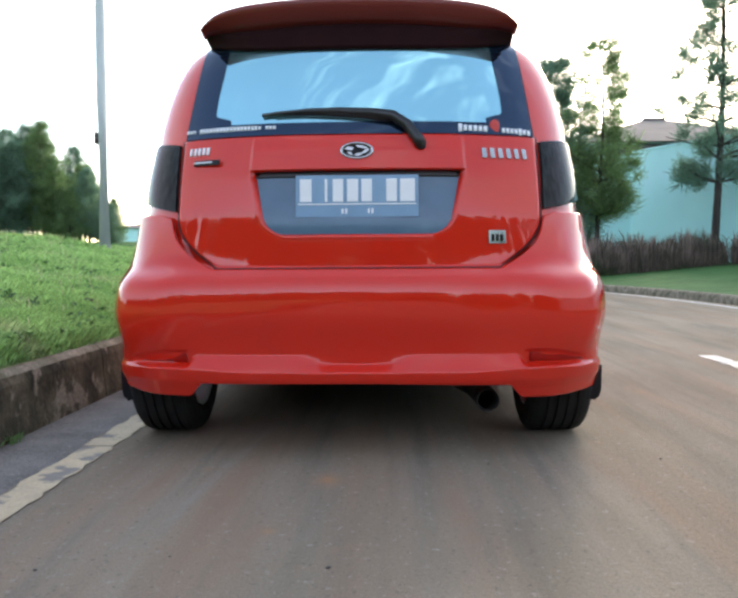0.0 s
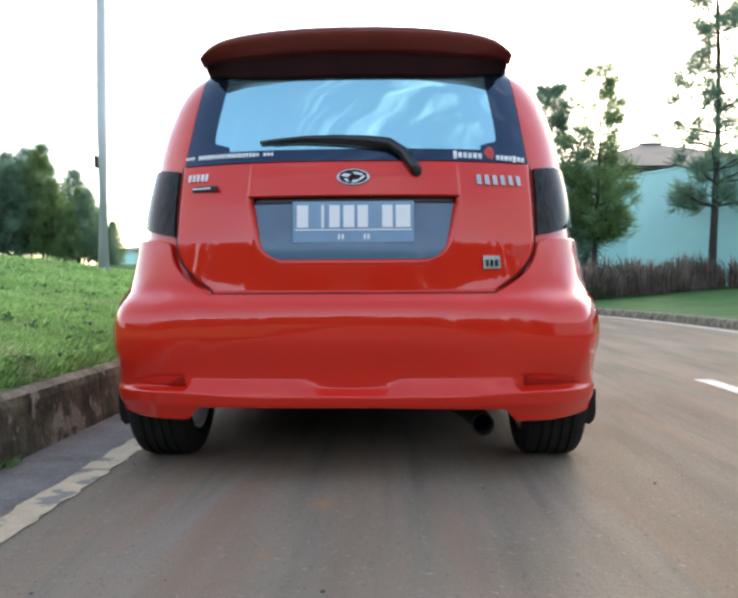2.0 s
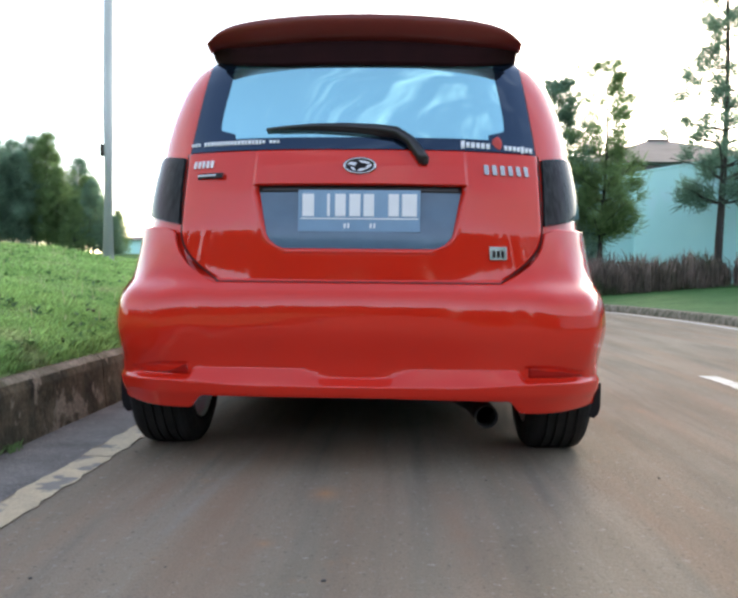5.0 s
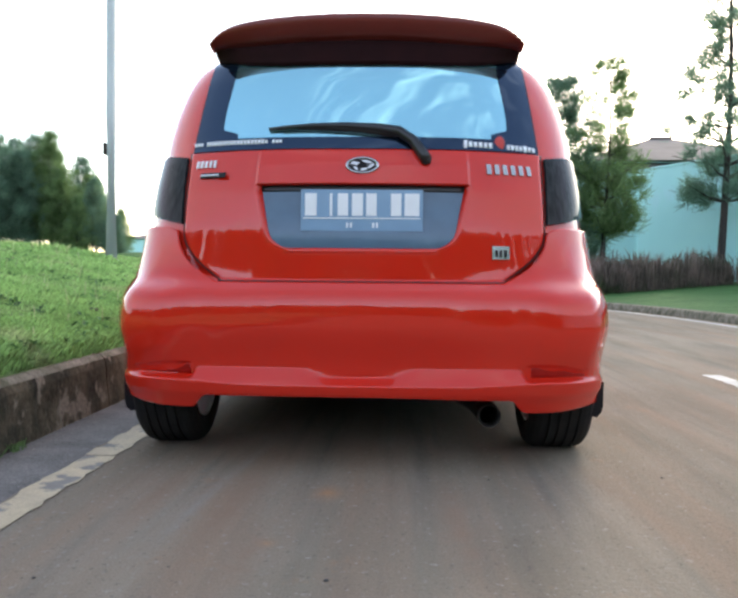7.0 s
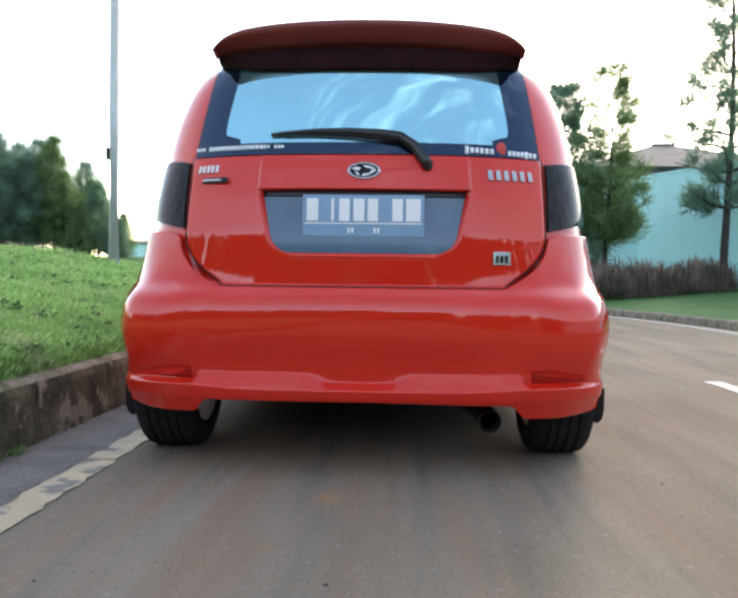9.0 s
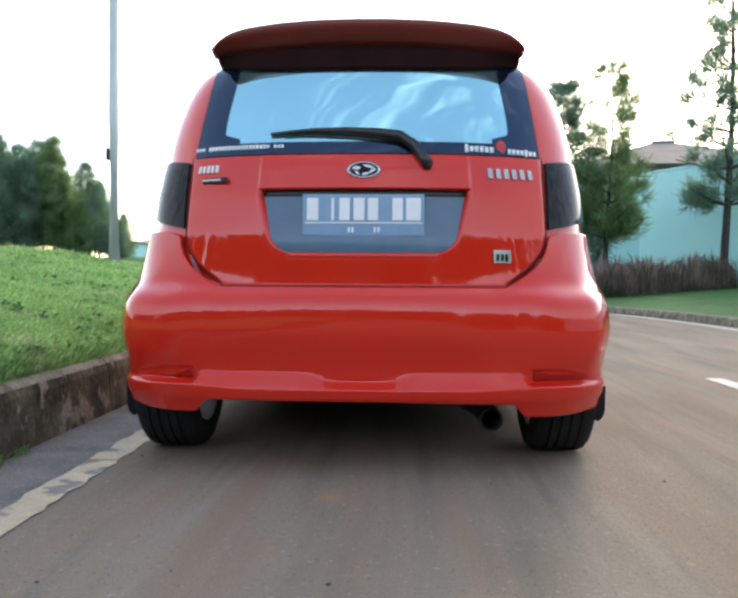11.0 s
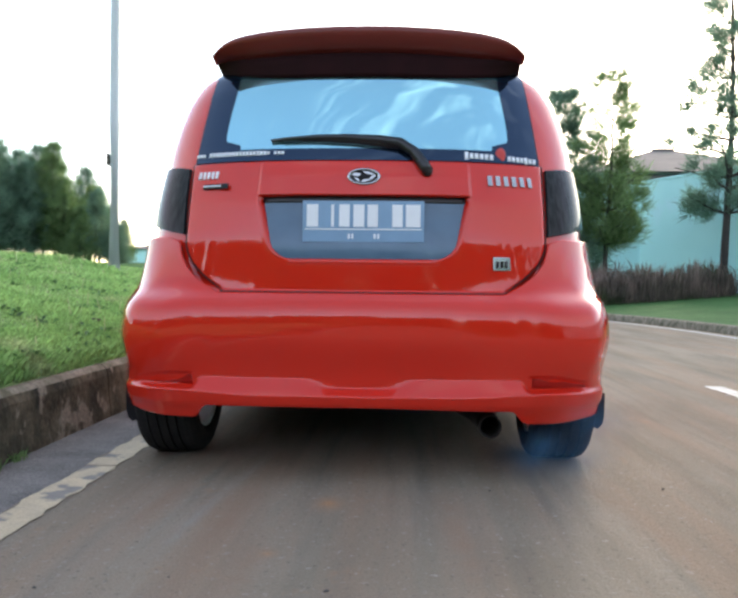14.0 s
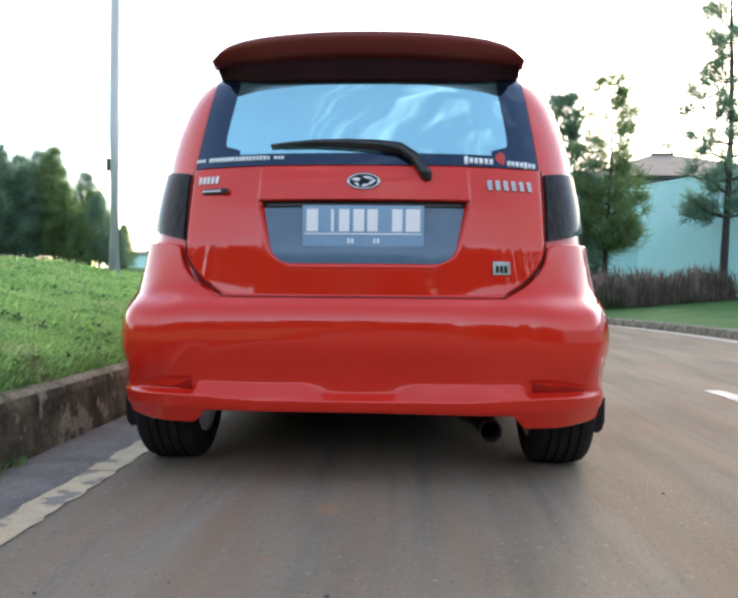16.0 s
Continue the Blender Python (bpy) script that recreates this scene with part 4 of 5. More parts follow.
def pipe_bm(points, r_out, r_in):
    bm = tube_bm(points, r_out, 24, caps=False)
    tube_bm(points, r_in, 24, bm=bm, caps=False)
    bm.verts.ensure_lookup_table()
    n = len(points)
    for k in range(24):
        for ring in (0, n - 1):
            a, b = ring * 24, (n + ring) * 24
            bm.faces.new((bm.verts[a + k], bm.verts[a + (k + 1) % 24], bm.verts[b + (k + 1) % 24], bm.verts[b + k]))
    return bm


def sticker(parent, x, z, w, h, material):
    uu, vv = np.meshgrid(np.linspace(x, x + w, 3), np.linspace(z - h / 2, z + h / 2, 3))
    link_mesh("sticker_bar", *grid_solid(skin_x(uu, vv, 0.0055), 0.001), material, parent)


make_car()


# ---- pole, trees, hedge, houses ----
def street_lamp():
    lamp = new("street_lamp")
    tagged(lamp, "tall tapered galvanised steel lamp post on the lawn", "lamp post")
    x, y = -3.745, 8.4
    z = float(height(x, y))
    lamp.location = (x, y, z - 0.05)
    part("pole", tube_bm([(0, 0, 0), (0, 0, 2), (0.01, 0, 5), (0.02, 0, 8.2)], [0.080, 0.070, 0.060, 0.045], 20), STEEL, lamp, smooth=True)
    part("base_plate", box_bm(-0.14, 0.14, -0.14, 0.14, 0, 0.07, 0.01), STEEL, lamp)
    part("junction_box", box_bm(-0.100, -0.062, -0.05, 0.05, 1.46, 1.62, 0.01), STONE, lamp, "small dark junction box")
    part("arm", tube_bm([(0.02, 0, 8.1), (0.3, 0, 8.5), (1.3, 0, 8.8)], [0.04, 0.035, 0.03], 12), STEEL, lamp, smooth=True)
    part("lamp_head", box_bm(1.2, 1.75, -0.1, 0.1, 8.75, 8.87, 0.04), STEEL, lamp)


street_lamp()


def tufts_mesh(name, tufts, material, parent, rnd, blades, length, width):
    """Tufts of thin needles round given points; each tuft is (point, direction, size)."""
    verts, faces = [], []
    for p, d, size in tufts:
        p, d = Vector(p), Vector(d).normalized()
        for _ in range(blades):
            a = Vector((rnd.gauss(0, 1), rnd.gauss(0, 1), rnd.gauss(0, 1))).normalized()
            w = (a + d * 0.9).normalized()
            o = p + Vector((rnd.gauss(0, 1), rnd.gauss(0, 1), rnd.gauss(0, 1))) * size * 0.30
            l = length * size * rnd.uniform(0.6, 1.2)
            s = w.cross(Vector((rnd.gauss(0, 1), rnd.gauss(0, 1), rnd.gauss(0, 1)))).normalized() * width * size
            i = len(verts)
            verts += [o - s * 0.5, o + s * 0.5, o + w * l * 0.6 + s * 0.6, o + w * l]
            faces += [(i, i + 1, i + 2), (i, i + 2, i + 3)]
    return link_mesh(name, verts, faces, material, parent, smooth=False)


def pine(h, seed, label, spread=0.30, bare=0.2, whorls=12, per=5, tufts=7, blades=26, size=0.42, material=NEEDLE, lean=0.02, gap=0.0, top_thin=1.0, trunk=0.013, needle=(0.95, 0.10), taper=0.75, fall=0.35, tip=0.04):
    rnd = random.Random(seed)
    tree = new("pine_tree")
    tagged(tree, label, "tree")
    bend = [Vector((lean * h * t ** 1.5 + 0.01 * h * math.sin(5 * t + seed), 0.008 * h * math.sin(4 * t + 2 * seed), h * t)) for t in np.linspace(0, 1, 9)]
    part("trunk", tube_bm(bend, [h * trunk * (1 - 0.88 * t) for t in np.linspace(0, 1, 9)], 9), BARK, tree, smooth=True)
    limbs, tips = bmesh.new(), []
    for k in range(whorls):
        t = bare + (0.97 - bare) * (k + rnd.uniform(-0.25, 0.25)) / (whorls - 1)
        t = min(max(t, bare * 0.8), 0.985)
        base = Vector((lean * h * t ** 1.5 + 0.01 * h * math.sin(5 * t + seed), 0.008 * h * math.sin(4 * t + 2 * seed), h * t))
        reach = h * spread * (1 - t) ** taper * (0.55 + 0.45 * min(1, (t - bare) * 5 + 0.4)) + tip * h
        for j in range(per):
            if rnd.random() < gap:
                continue
            a = 2 * math.pi * (j + rnd.random()) / per
            r = reach * rnd.uniform(0.55, 1.15)
            rise = rnd.uniform(0.0, 0.35) + 0.5 * t
            mid = base + Vector((math.cos(a) * r * 0.5, math.sin(a) * r * 0.5, r * rise * 0.35))
            end = base + Vector((math.cos(a) * r, math.sin(a) * r, r * rise))
            tube_bm([base, mid, end], [h * 0.0035 * (1.2 - t), h * 0.0026 * (1.2 - t), h * 0.001], 4, bm=limbs, caps=False)
            n = max(1, round(tufts * (1 - t * 0.5) * top_thin))
            for q in range(n):
                f = 0.35 + 0.65 * (q + rnd.random()) / n
                p = base.lerp(end, f) if f > 0.5 else base.lerp(mid, f * 2)
                tips.append((p + Vector((rnd.gauss(0, 1), rnd.gauss(0, 1), rnd.gauss(0, 0.7))) * r * 0.12, (math.cos(a), math.sin(a), 0.9), size * rnd.uniform(0.6, 1.25) * (1 - fall * t)))
    tips.append((bend[-1], (0, 0, 1), size * 0.6))
    tagged(part("branchwork", limbs, BARK, tree), kind="stuff")
    tufts_mesh("crown", tips, material, tree, rnd, blades, *needle)
    return tree


def put_tree(tree, x, y, turn=0.0, scale=1.0, sink=0.05):
    tree.matrix_basis = pose(x, y, float(height(x, y)) - sink, 0, 0, turn) @ Matrix.Diagonal((scale, scale, scale, 1))
    return tree


def plant_trees():
    # three young pines across the road
    put_tree(pine(10.4, 11, "tall sparse young pine beside the teal wall", spread=0.19, bare=0.22, whorls=16, per=5, tufts=4, blades=90, size=0.38, needle=(1.1, 0.055), gap=0.22, lean=0.014, taper=1.0, trunk=0.0115), 9.0, 20.6, 40)
    put_tree(pine(6.1, 23, "young pine with a dense low crown and thin top", spread=0.18, bare=0.24, whorls=15, per=6, tufts=7, blades=65, size=0.36, needle=(1.2, 0.055), fall=0.42, tip=0.07, material=NEEDLE_LIGHT, gap=0.25, lean=0.005, top_thin=0.75), 5.80, 20.6, 10)
    put_tree(pine(5.8, 31, "young pine with a dark narrow crown", spread=0.23, bare=0.15, whorls=14, per=6, tufts=5, blades=75, size=0.46, needle=(1.2, 0.055), fall=0.5, tip=0.06, gap=0.2), 4.72, 21.4, 70)
    # the dense pine group beyond the lawn
    kinds = [pine(6.2, 41, "dense dark green pine in a row beyond the lawn", spread=0.34, bare=0.23, whorls=21, per=7, tufts=6, blades=28, size=0.42, needle=(1.45, 0.055), gap=0.16, taper=0.85, fall=0.52, tip=0.022),
             pine(5.8, 43, "dense dark green pine in a row beyond the lawn", spread=0.36, bare=0.24, whorls=20, per=7, tufts=6, blades=28, size=0.42, needle=(1.45, 0.055), gap=0.16, taper=0.9, fall=0.52, tip=0.022, material=NEEDLE_LIGHT)]
    rnd = random.Random(77)
    spots = [(-19.0, 36, 0.98), (-17.0, 37.5, 1.02), (-14.7, 37.0, 0.62), (-15.7, 39, 0.70), (-13.8, 37.6, 0.37), (-20.2, 37, 1.0), (-18.0, 38.5, 0.95), (-16.2, 41.5, 0.72), (-22.5, 38, 1.02), (-19.6, 41, 0.95), (-17.4, 43, 0.86), (-24, 41, 1.0), (-21.5, 43, 1.0), (-15.2, 36.2, 0.52), (-18.1, 36.4, 0.82), (-16.2, 36.8, 0.74), (-20.6, 39.5, 0.9), (-14.2, 39.5, 0.44), (-21.4, 36.2, 0.85)]
    for i, (x, y, s) in enumerate(spots):
        k = kinds[i % 2]
        (put_tree(k, x, y, rnd.uniform(0, 360), 1.1 * s, 0.65) if i < 2 else put_tree(copy_thing(k, Matrix()), x, y, rnd.uniform(0, 360), 1.1 * s, 0.65))["group"] = "pines beyond the lawn"
    # the row behind the viewer, seen only as reflections
    n = 0
    for radius, count, low, high in ((31, 44, 1.15, 1.38), (37.5, 40, 1.38, 1.6)):
        for i in range(count):
            a = radians(-172 + 150 * (i + rnd.uniform(-0.3, 0.3)) / (count - 1))
            x, y = radius * math.cos(a), radius * math.sin(a) + rnd.uniform(-1.5, 1.5)
            if -3.0 < x < 6.5:
                continue
            ob = put_tree(copy_thing(kinds[n % 2], Matrix()), x, y, rnd.uniform(0, 360), rnd.uniform(low, high), 2.0)
            ob["group"] = "pines behind the road"
            n += 1
    for i in range(7):
        ob = put_tree(copy_thing(kinds[i % 2], Matrix()), -3.2 + 1.6 * i, -48.5 - rnd.uniform(0, 2), rnd.uniform(0, 360), rnd.uniform(1.8, 2.15), 2.4)
        ob["group"] = "pines behind the road"


plant_trees()


def weed():
    rnd = random.Random(8)
    for x, y, n, h in ((-1.205, 0.20, 26, 0.045), (-1.21, 0.07, 22, 0.04), (-1.21, -0.2, 18, 0.035)):
        verts, faces = [], []
        for _ in range(n):
            a, l = rnd.uniform(0, 6.28), h * rnd.uniform(0.5, 1.1)
            b = Vector((x + rnd.gauss(0, 0.012), y + rnd.gauss(0, 0.03), 0.002))
            d = Vector((math.cos(a) * 0.5, math.sin(a) * 0.5, 1)).normalized() * l
            s_ = Vector((-math.sin(a), math.cos(a), 0)) * 0.003
            i = len(verts)
            verts += [b - s_, b + s_, b + d * 0.6 + s_ * 0.8, b + d + Vector((math.cos(a), math.sin(a), -0.3)) * l * 0.2]
            faces += [(i, i + 1, i + 2), (i, i + 2, i + 3)]
        tagged(link_mesh("weed", verts, faces, LAWN, smooth=False), "small green weed at the foot of the kerb", "weed", "weeds along the kerb", "stuff")


weed()


def lawn_weeds():
    """Low rosettes of broad leaves and thin pale stalks that break up the short grass."""
    rnd = random.Random(21)
    leaves, stalks = ([], []), ([], [])
    for _ in range(420):
        u, y = LEFT - 0.12 - 3.6 * rnd.random() ** 1.6, rnd.uniform(-0.6, 7.5)
        z = float(height(u, y))
        for _ in range(rnd.randint(5, 9)):
            a, l = rnd.uniform(0, 6.28), rnd.uniform(0.018, 0.045)
            d, p = Vector((math.cos(a), math.sin(a), 0)), Vector((-math.sin(a), math.cos(a), 0))
            o = Vector((u + rnd.gauss(0, 0.02), y + rnd.gauss(0, 0.02), z + 0.010))
            up = Vector((0, 0, rnd.uniform(0.2, 0.7) * l))
            i = len(leaves[0])
            leaves[0].extend([o, o + d * l * 0.5 + p * l * 0.28 + up, o + d * l + up * 1.2, o + d * l * 0.5 - p * l * 0.28 + up])
            leaves[1].extend([(i, i + 1, i + 2), (i, i + 2, i + 3)])
    for _ in range(520):
        u, y = LEFT - 0.15 - 5.0 * rnd.random() ** 1.2, rnd.uniform(-0.4, 10.0)
        o = Vector((u, y, float(height(u, y))))
        a, l = rnd.uniform(0, 6.28), rnd.uniform(0.04, 0.12)
        d, p = Vector((math.cos(a) * 0.4, math.sin(a) * 0.4, 1)) * l, Vector((-math.sin(a), math.cos(a), 0)) * 0.0022
        i = len(stalks[0])
        stalks[0].extend([o - p, o + p, o + d * 0.8 + p, o + d, o + d * 0.8 - p])
        stalks[1].extend([(i, i + 1, i + 2, i + 4), (i + 4, i + 2, i + 3)])
    tagged(link_mesh("lawn_weed", *leaves, WEED, smooth=False), "low broad-leaved weeds among the lawn grass", "weed", kind="stuff")
    tagged(link_mesh("grass_stalk", *stalks, STRAW, smooth=False), "thin pale seed stalks standing in the lawn", "grass", kind="stuff")


lawn_weeds()


def dirt_clod():
    rnd = random.Random(3)
    bm = bmesh.new()
    bmesh.ops.create_icosphere(bm, subdivisions=2, radius=1)
    for v in bm.verts:
        v.co = Vector((v.co.x * 0.03, v.co.y * 0.024, v.co.z * 0.016)) * rnd.uniform(0.8, 1.2)
    ob = part("dirt_clod", bm, KERB, None)
    ob.location = (-1.62, 2.05, float(height(-1.62, 2.05)) + 0.008)
    tagged(ob, "small dark clod of earth lying in the grass", "clod")


dirt_clod()


def hedge():
    rnd = random.Random(15)
    verts, faces = [], []
    line = [(3.4, 15.9), (4.7, 16.7), (6.6, 17.9), (8.9, 19.3), (10.3, 18.6), (12.5, 17.6), (17, 16.0)]
    for (x0, y0), (x1, y1) in zip(line, line[1:]):
        n = int(math.hypot(x1 - x0, y1 - y0) * 1000)
        for _ in range(n):
            t = rnd.random()
            off = rnd.uniform(-0.05, 0.9)
            dx, dy = x1 - x0, y1 - y0
            l = math.hypot(dx, dy)
            x, y = x0 + dx * t - dy / l * off, y0 + dy * t + dx / l * off
            z = float(height(x, y))
            hh = (0.86 + 0.24 * noise.noise(Vector((x * 1.1, y * 1.1, 0))) + 0.1 * noise.noise(Vector((x * 4, y * 4, 3)))) * rnd.uniform(0.35, 1.12)
            a = rnd.uniform(0, 6.28)
            lean = Vector((math.cos(a), math.sin(a), 0)) * rnd.uniform(0.02, 0.22)
            s = Vector((-math.sin(a), math.cos(a), 0)) * rnd.uniform(0.008, 0.02)
            b = Vector((x, y, z - 0.02 + rnd.uniform(0, 0.35) * hh))
            m = b + lean * 0.5 + Vector((0, 0, hh * 0.5))
            e = b + lean * 1.6 + Vector((0, 0, hh * 0.72))
            i = len(verts)
            verts += [b - s * 0.5, b + s * 0.5, m + s, m - s, e]
            faces += [(i, i + 1, i + 2, i + 3), (i + 3, i + 2, i + 4)]
    tagged(link_mesh("hedge", verts, faces, HEDGE, smooth=False), "brown and purple shrubby hedge in front of the teal wall", "hedge", kind="stuff")


hedge()


def grass():
    g = np.random.default_rng(4)

    def field(n, u0, u1, s0, s1, hmin, hmax, wid, name, edge=0.0):
        u = u0 + (u1 - u0) * g.random(n) ** 1.5
        s = s0 + (s1 - s0) * g.random(n)
        a = np.maximum(s - CY, 0) / BEND
        r = u - CX
        x = np.where(s < CY, u, CX + r * np.cos(a))
        y = np.where(s < CY, s, CY + r * np.sin(a))
        z = height(x, y)
        h = (hmin + (hmax - hmin) * g.random(n) ** 2) * (0.75 + 0.5 * np.sin(1.7 * x + np.sin(2.3 * y)) ** 2)
        t = g.random(n) * 2 * np.pi
        lean = h * (0.2 + 0.8 * g.random(n))
        w = wid * (0.7 + 0.6 * g.random(n))
        px, py = -np.sin(t) * w, np.cos(t) * w
        v = np.stack([np.stack([x - px, y - py, z - 0.005], 1), np.stack([x + px, y + py, z - 0.005], 1),
                      np.stack([x + np.cos(t) * lean * 0.35 + px * 0.7, y + np.sin(t) * lean * 0.35 + py * 0.7, z + h * 0.65], 1),
                      np.stack([x + np.cos(t) * lean, y + np.sin(t) * lean, z + h], 1)], 1).reshape(-1, 3)
        k = np.arange(n) * 4
        f = np.concatenate([np.stack([k, k + 1, k + 2], 1), np.stack([k, k + 2, k + 3], 1)])
        me = bpy.data.meshes.new(name)
        me.vertices.add(len(v))
        me.vertices.foreach_set("co", v.ravel())
        me.loops.add(len(f) * 3)
        me.loops.foreach_set("vertex_index", f.ravel().astype(np.int32))
        me.polygons.add(len(f))
        me.polygons.foreach_set("loop_start", np.arange(len(f)) * 3)
        me.update(calc_edges=True)
        me.materials.append(GRASS)
        return tagged(new(name, me), "short bright green lawn grass", "grass", kind="stuff")

    field(210000, LEFT - 0.07, -4.6, -1.0, 10.0, 0.012, 0.040, 0.0025, "grass")
    field(45000, LEFT - 0.055, LEFT - 0.45, -1.0, 7.0, 0.010, 0.035, 0.0025, "grass")
    field(110000, -2.6, -11.0, 3.0, 24.0, 0.015, 0.055, 0.004, "grass")
    # taller tufts round the lamp post
    ring = field(2500, -2.9, -4.6, 7.6, 8.9, 0.04, 0.12, 0.005, "tall_grass")
    ring["label"] = "taller grass round the lamp post"


grass()


def house(name, x0, x1, y0, y1, z0, wall_h, roof_h, over, label, ridge_in, band=True):
    h = new(name)
    tagged(h, label, "house")
    part("wall", box_bm(x0, x1, y0, y1, z0, wall_h, 0.0), TEAL, h, "teal painted wall")
    # Shade under the eaves, drawn as a dark band on the wall.
    if band:
        part("eave_band", box_bm(x0 - 0.02, x1 + 0.02, y0 - 0.02, y0 + 0.1, wall_h - 0.42, wall_h - 0.02, 0.0), DARK, h, "dark band for the shade under the eaves")
    bm = bmesh.new()
    e = [bm.verts.new(p) for p in ((x0 - over, y0 - over, wall_h), (x1 + over, y0 - over, wall_h), (x1 + over, y1 + over, wall_h), (x0 - over, y1 + over, wall_h))]
    ym = (y0 + y1) / 2
    r = [bm.verts.new((x0 + ridge_in, ym, wall_h + roof_h)), bm.verts.new((x1 - ridge_in, ym, wall_h + roof_h))]
    for f in ((e[0], e[1], r[1], r[0]), (e[2], e[3], r[0], r[1]), (e[1], e[2], r[1]), (e[3], e[0], r[0]), (e[3], e[2], e[1], e[0])):
        bm.faces.new(f)
    part("roof", bm, ROOF, h, "weathered brown hip roof")
    part("ridge", tube_bm([(x0 + ridge_in, ym, wall_h + roof_h), (x1 - ridge_in, ym, wall_h + roof_h)], 0.09, 8), ROOF, h)
    return h


# the long teal wall in two runs, and the houses behind it
def wall_run(name, x0, y0, x1, y1, z0, z1):
    w = new(name)
    tagged(w, "tall teal painted boundary wall behind the hedge", "wall", kind="structure")
    l = math.hypot(x1 - x0, y1 - y0)
    part("wall_body", box_bm(0, l, -0.12, 0.12, z0, z1, 0.0), TEAL, w)
    part("wall_cap", box_bm(0.003, l, -0.15, 0.15, z1, z1 + 0.07, 0.01), TEAL, w)
    w.matrix_basis = pose(x0, y0, 0, 0, 0, math.degrees(math.atan2(y1 - y0, x1 - x0)))


wall_run("boundary_wall_right", 8.2, 25.6, 10.9, 19.8, 0.1, 4.12)
wall_run("boundary_wall_far", 11.0, 19.68, 18.0, 17.0, 0.1, 4.12)
# Unseen run, added to darken the reflections on the car's right flank.
wall_run("unseen_wall_side", 18.12, 16.88, 19.5, -40.0, 0.1, 4.12)
wall_run("boundary_wall_left", -4.0, 28.0, 8.08, 25.72, 0.1, 4.02)
house("roofed_house", 7.4, 14.5, 28.6, 36.5, 0.3, 4.85, 1.5, 0.7, "teal house with a weathered brown hip roof", 3.1)
house("far_house", -21.6, -7, 60, 68, 0.0, 3.15, 0.55, 0.3, "distant teal house with a grey-brown roof", 2.0, band=False)


# ---- what moves ----
def smoke_material():
    m = bpy.data.materials.new("blue_exhaust_smoke")
    m.use_nodes = True
    nt = m.node_tree
    b = nt.nodes["Principled BSDF"]
    b.inputs["Base Color"].default_value = (0.12, 0.33, 0.60, 1)
    b.inputs["Roughness"].default_value = 1.0
    b.inputs["Specular IOR Level"].default_value = 0.0
    co = nt.nodes.new("ShaderNodeTexCoord")
    mp = nt.nodes.new("ShaderNodeMapping")
    mp.inputs["Scale"].default_value = (1, 0, 1)
    gr = nt.nodes.new("ShaderNodeTexGradient")
    gr.gradient_type = "QUADRATIC_SPHERE"
    nz = nt.nodes.new("ShaderNodeTexNoise")
    nz.inputs["Scale"].default_value = 2.2
    nz.inputs["Detail"].default_value = 3
    mul = nt.nodes.new("ShaderNodeMath")
    mul.operation = "MULTIPLY"
    mul2 = nt.nodes.new("ShaderNodeMath")
    mul2.operation = "MULTIPLY"
    mul2.inputs[1].default_value = 0.30
    for a, c in ((co.outputs["Object"], mp.inputs["Vector"]), (mp.outputs["Vector"], gr.inputs["Vector"]), (co.outputs["Object"], nz.inputs["Vector"]),
                 (gr.outputs["Fac"], mul.inputs[0]), (nz.outputs["Fac"], mul.inputs[1]), (mul.outputs["Value"], mul2.inputs[0]), (mul2.outputs["Value"], b.inputs["Alpha"])):
        nt.links.new(a, c)
    return m


def make_smoke():
    """Wisps of blue smoke, unit blobs scaled to size, that leave the tailpipe and thin out round the tyre."""
    smoke = new("exhaust_smoke")
    tagged(smoke, "thin blue puff of exhaust smoke by the tailpipe", "smoke")
    material = smoke_material()
    wisps = []
    for k, r in enumerate((0.085, 0.10, 0.12, 0.13, 0.15, 0.14, 0.16, 0.12)):
        bm = bmesh.new()
        bmesh.ops.create_icosphere(bm, subdivisions=4, radius=1.0)
        for v in bm.verts:
            n = noise.noise(v.co * 1.5 + Vector((k * 7.1, 0, 0)))
            v.co = Vector((v.co.x, v.co.y * 0.35, v.co.z)) * (1 + 0.15 * n)
        bmesh.ops.delete(bm, geom=[v for v in bm.verts if v.co.y > 0.03], context="VERTS")
        w = part("wisp", bm, material, smoke, smooth=True)
        w.scale = (r * 1.15, r * 0.6, r)
        w.visible_shadow = False
        wisps.append(w)
    return wisps


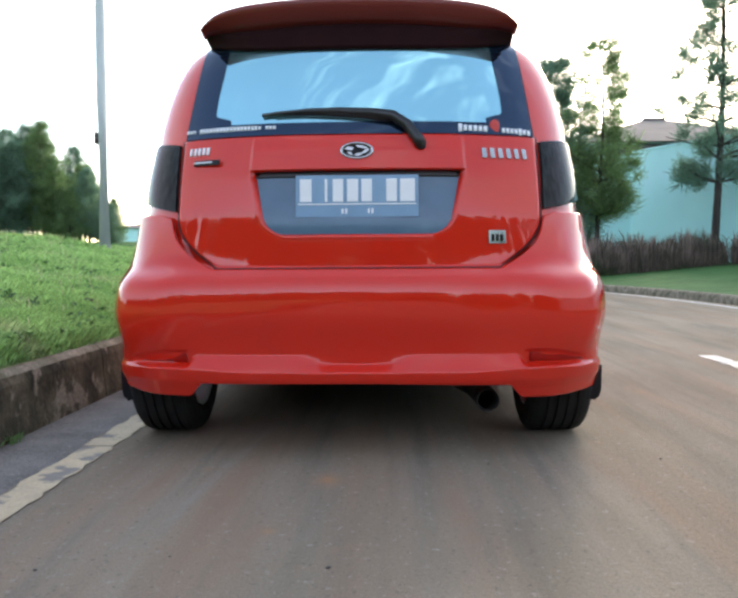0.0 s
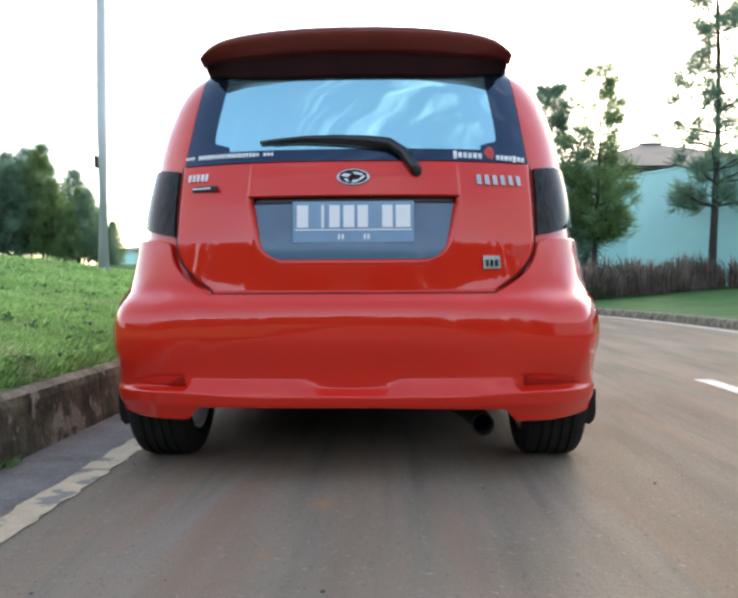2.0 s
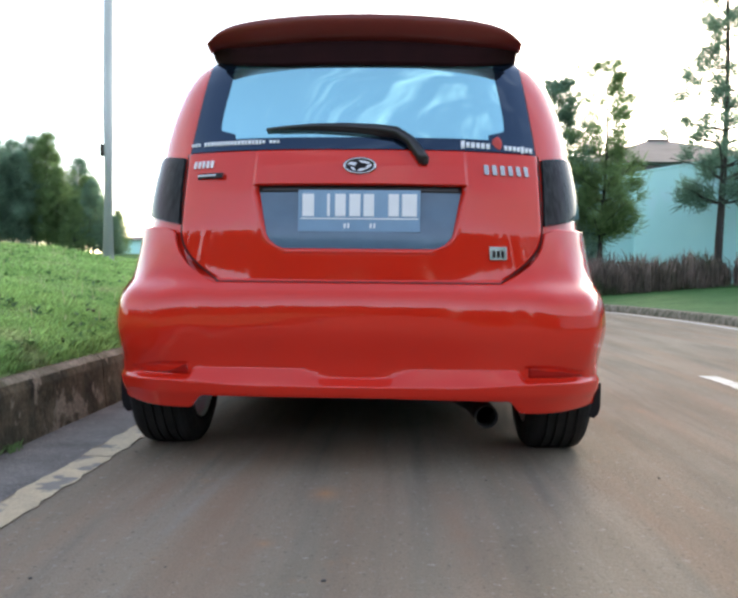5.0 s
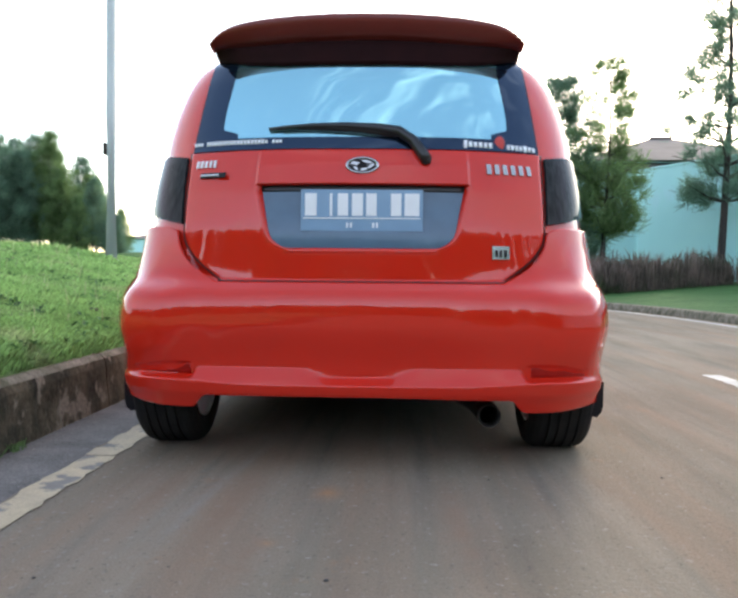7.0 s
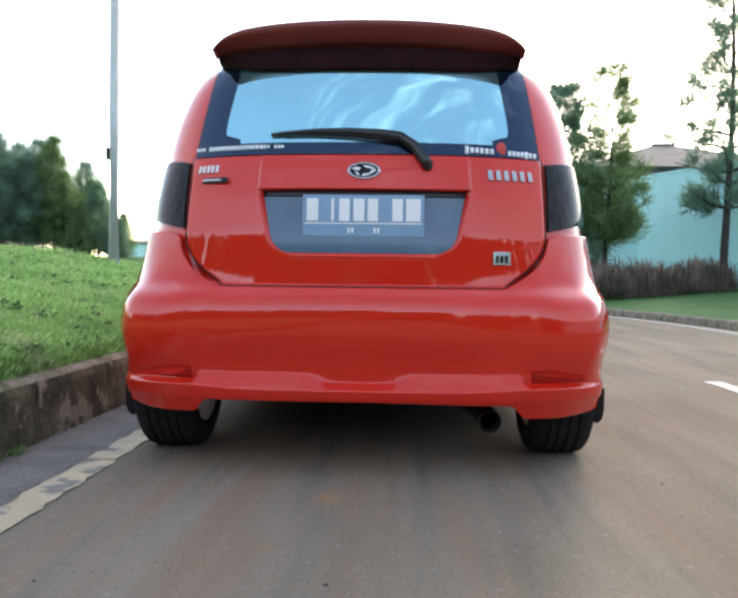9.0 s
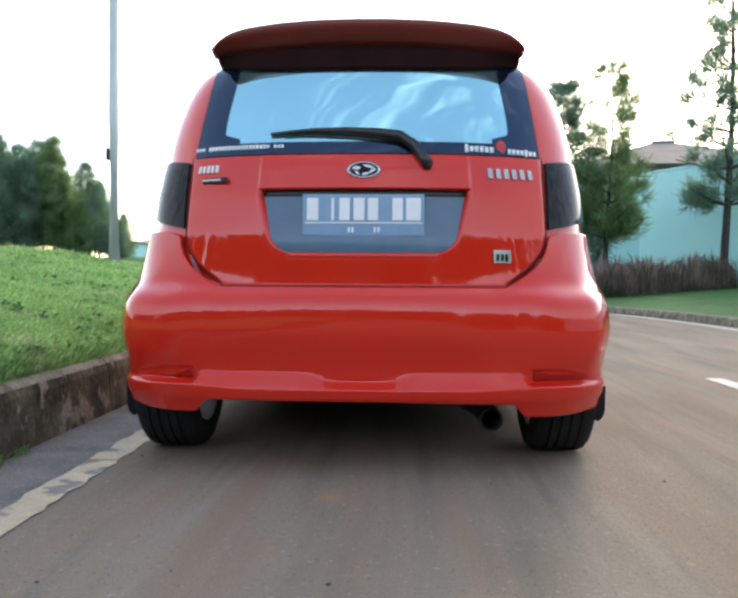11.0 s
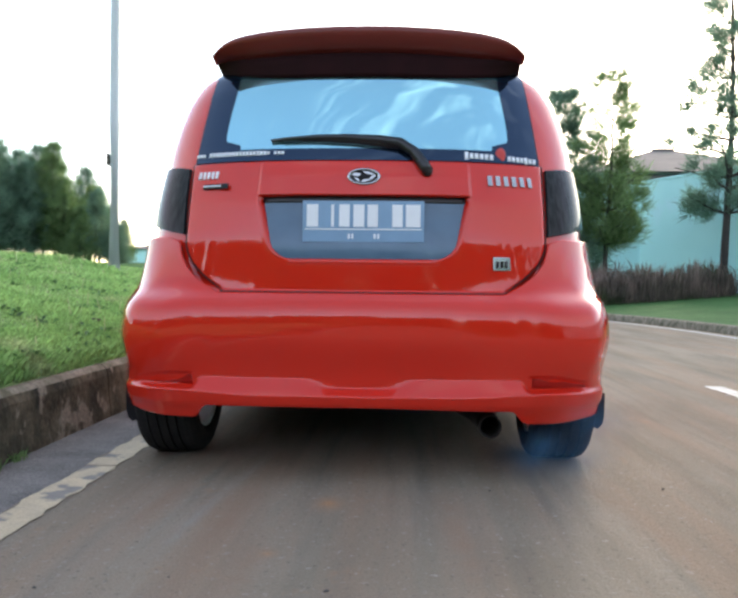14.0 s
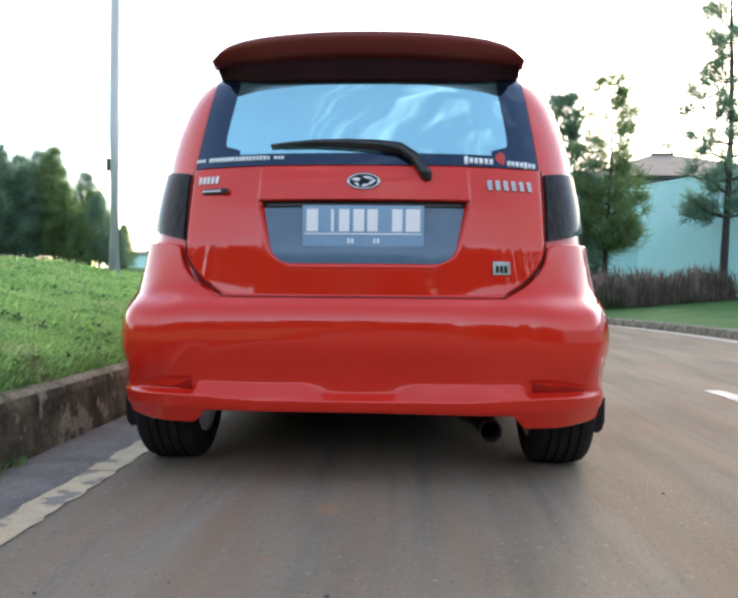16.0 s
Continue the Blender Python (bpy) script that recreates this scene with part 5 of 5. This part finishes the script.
def motions():
    hidden, gone = (0.40, 1.25, 0.50), (0.35, 2.10, 0.50)
    # place at 13.4, 13.6, 14.0 and 14.2 s
    ways = [((0.43, 0.04, 0.175), (0.50, 0.00, 0.13), (0.64, 0.03, 0.13), (0.58, 0.10, 0.07)), ((0.46, 0.02, 0.14), (0.58, -0.02, 0.13), (0.70, 0.03, 0.15), (0.66, 0.12, 0.08)),
            ((0.44, 0.03, 0.10), (0.50, -0.02, 0.04), (0.60, 0.02, 0.08), (0.52, 0.10, 0.05)), ((0.49, 0.04, 0.08), (0.72, 0.02, 0.16), (0.76, 0.04, 0.14), (0.72, 0.14, 0.08)),
            ((0.52, 0.04, 0.07), (0.66, -0.05, 0.20), (0.80, 0.02, 0.20), (0.78, 0.14, 0.10)), ((0.46, 0.05, 0.07), (0.55, -0.06, 0.05), (0.62, -0.04, 0.07), (0.56, 0.08, 0.05)),
            ((0.48, 0.06, 0.12), (0.68, -0.08, 0.08), (0.74, -0.06, 0.10), (0.68, 0.10, 0.06)), ((0.45, 0.06, 0.15), (0.80, 0.00, 0.14), (0.84, 0.04, 0.12), (0.80, 0.16, 0.08))]
    for k, (w, (a, b, c, d)) in enumerate(zip(make_smoke(), ways)):
        rows = [(0, hidden), (11.2, hidden)]
        if k == 6:
            rows += [(11.4, (0.44, 0.30, 0.18)), (11.5, c), (11.8, d), (12.3, (0.45, 0.9, 0.12)), (12.6, hidden)]
        rows += [(13.2, hidden), (13.3, (0.43, 0.35, 0.19)), (13.4, (a[0] - 0.03, a[1], a[2])), (13.6, (b[0] - 0.05, b[1], b[2]))]
        if k % 2:
            rows += [(13.7, (b[0] - 0.02, b[1] + 0.02, b[2])), (13.9, (0.50, 0.9, 0.12)), (14.3, gone), (16.0, gone)]
        else:
            rows += [(14.0, (c[0] - 0.06, c[1], c[2])), (14.2, (d[0] - 0.08, d[1] + 0.05, d[2] + 0.02)), (14.4, (0.45, 0.95, 0.12)), (14.9, gone), (16.0, gone)]
        walk(w, [(t, pose(*at)) for t, at in rows])


motions()
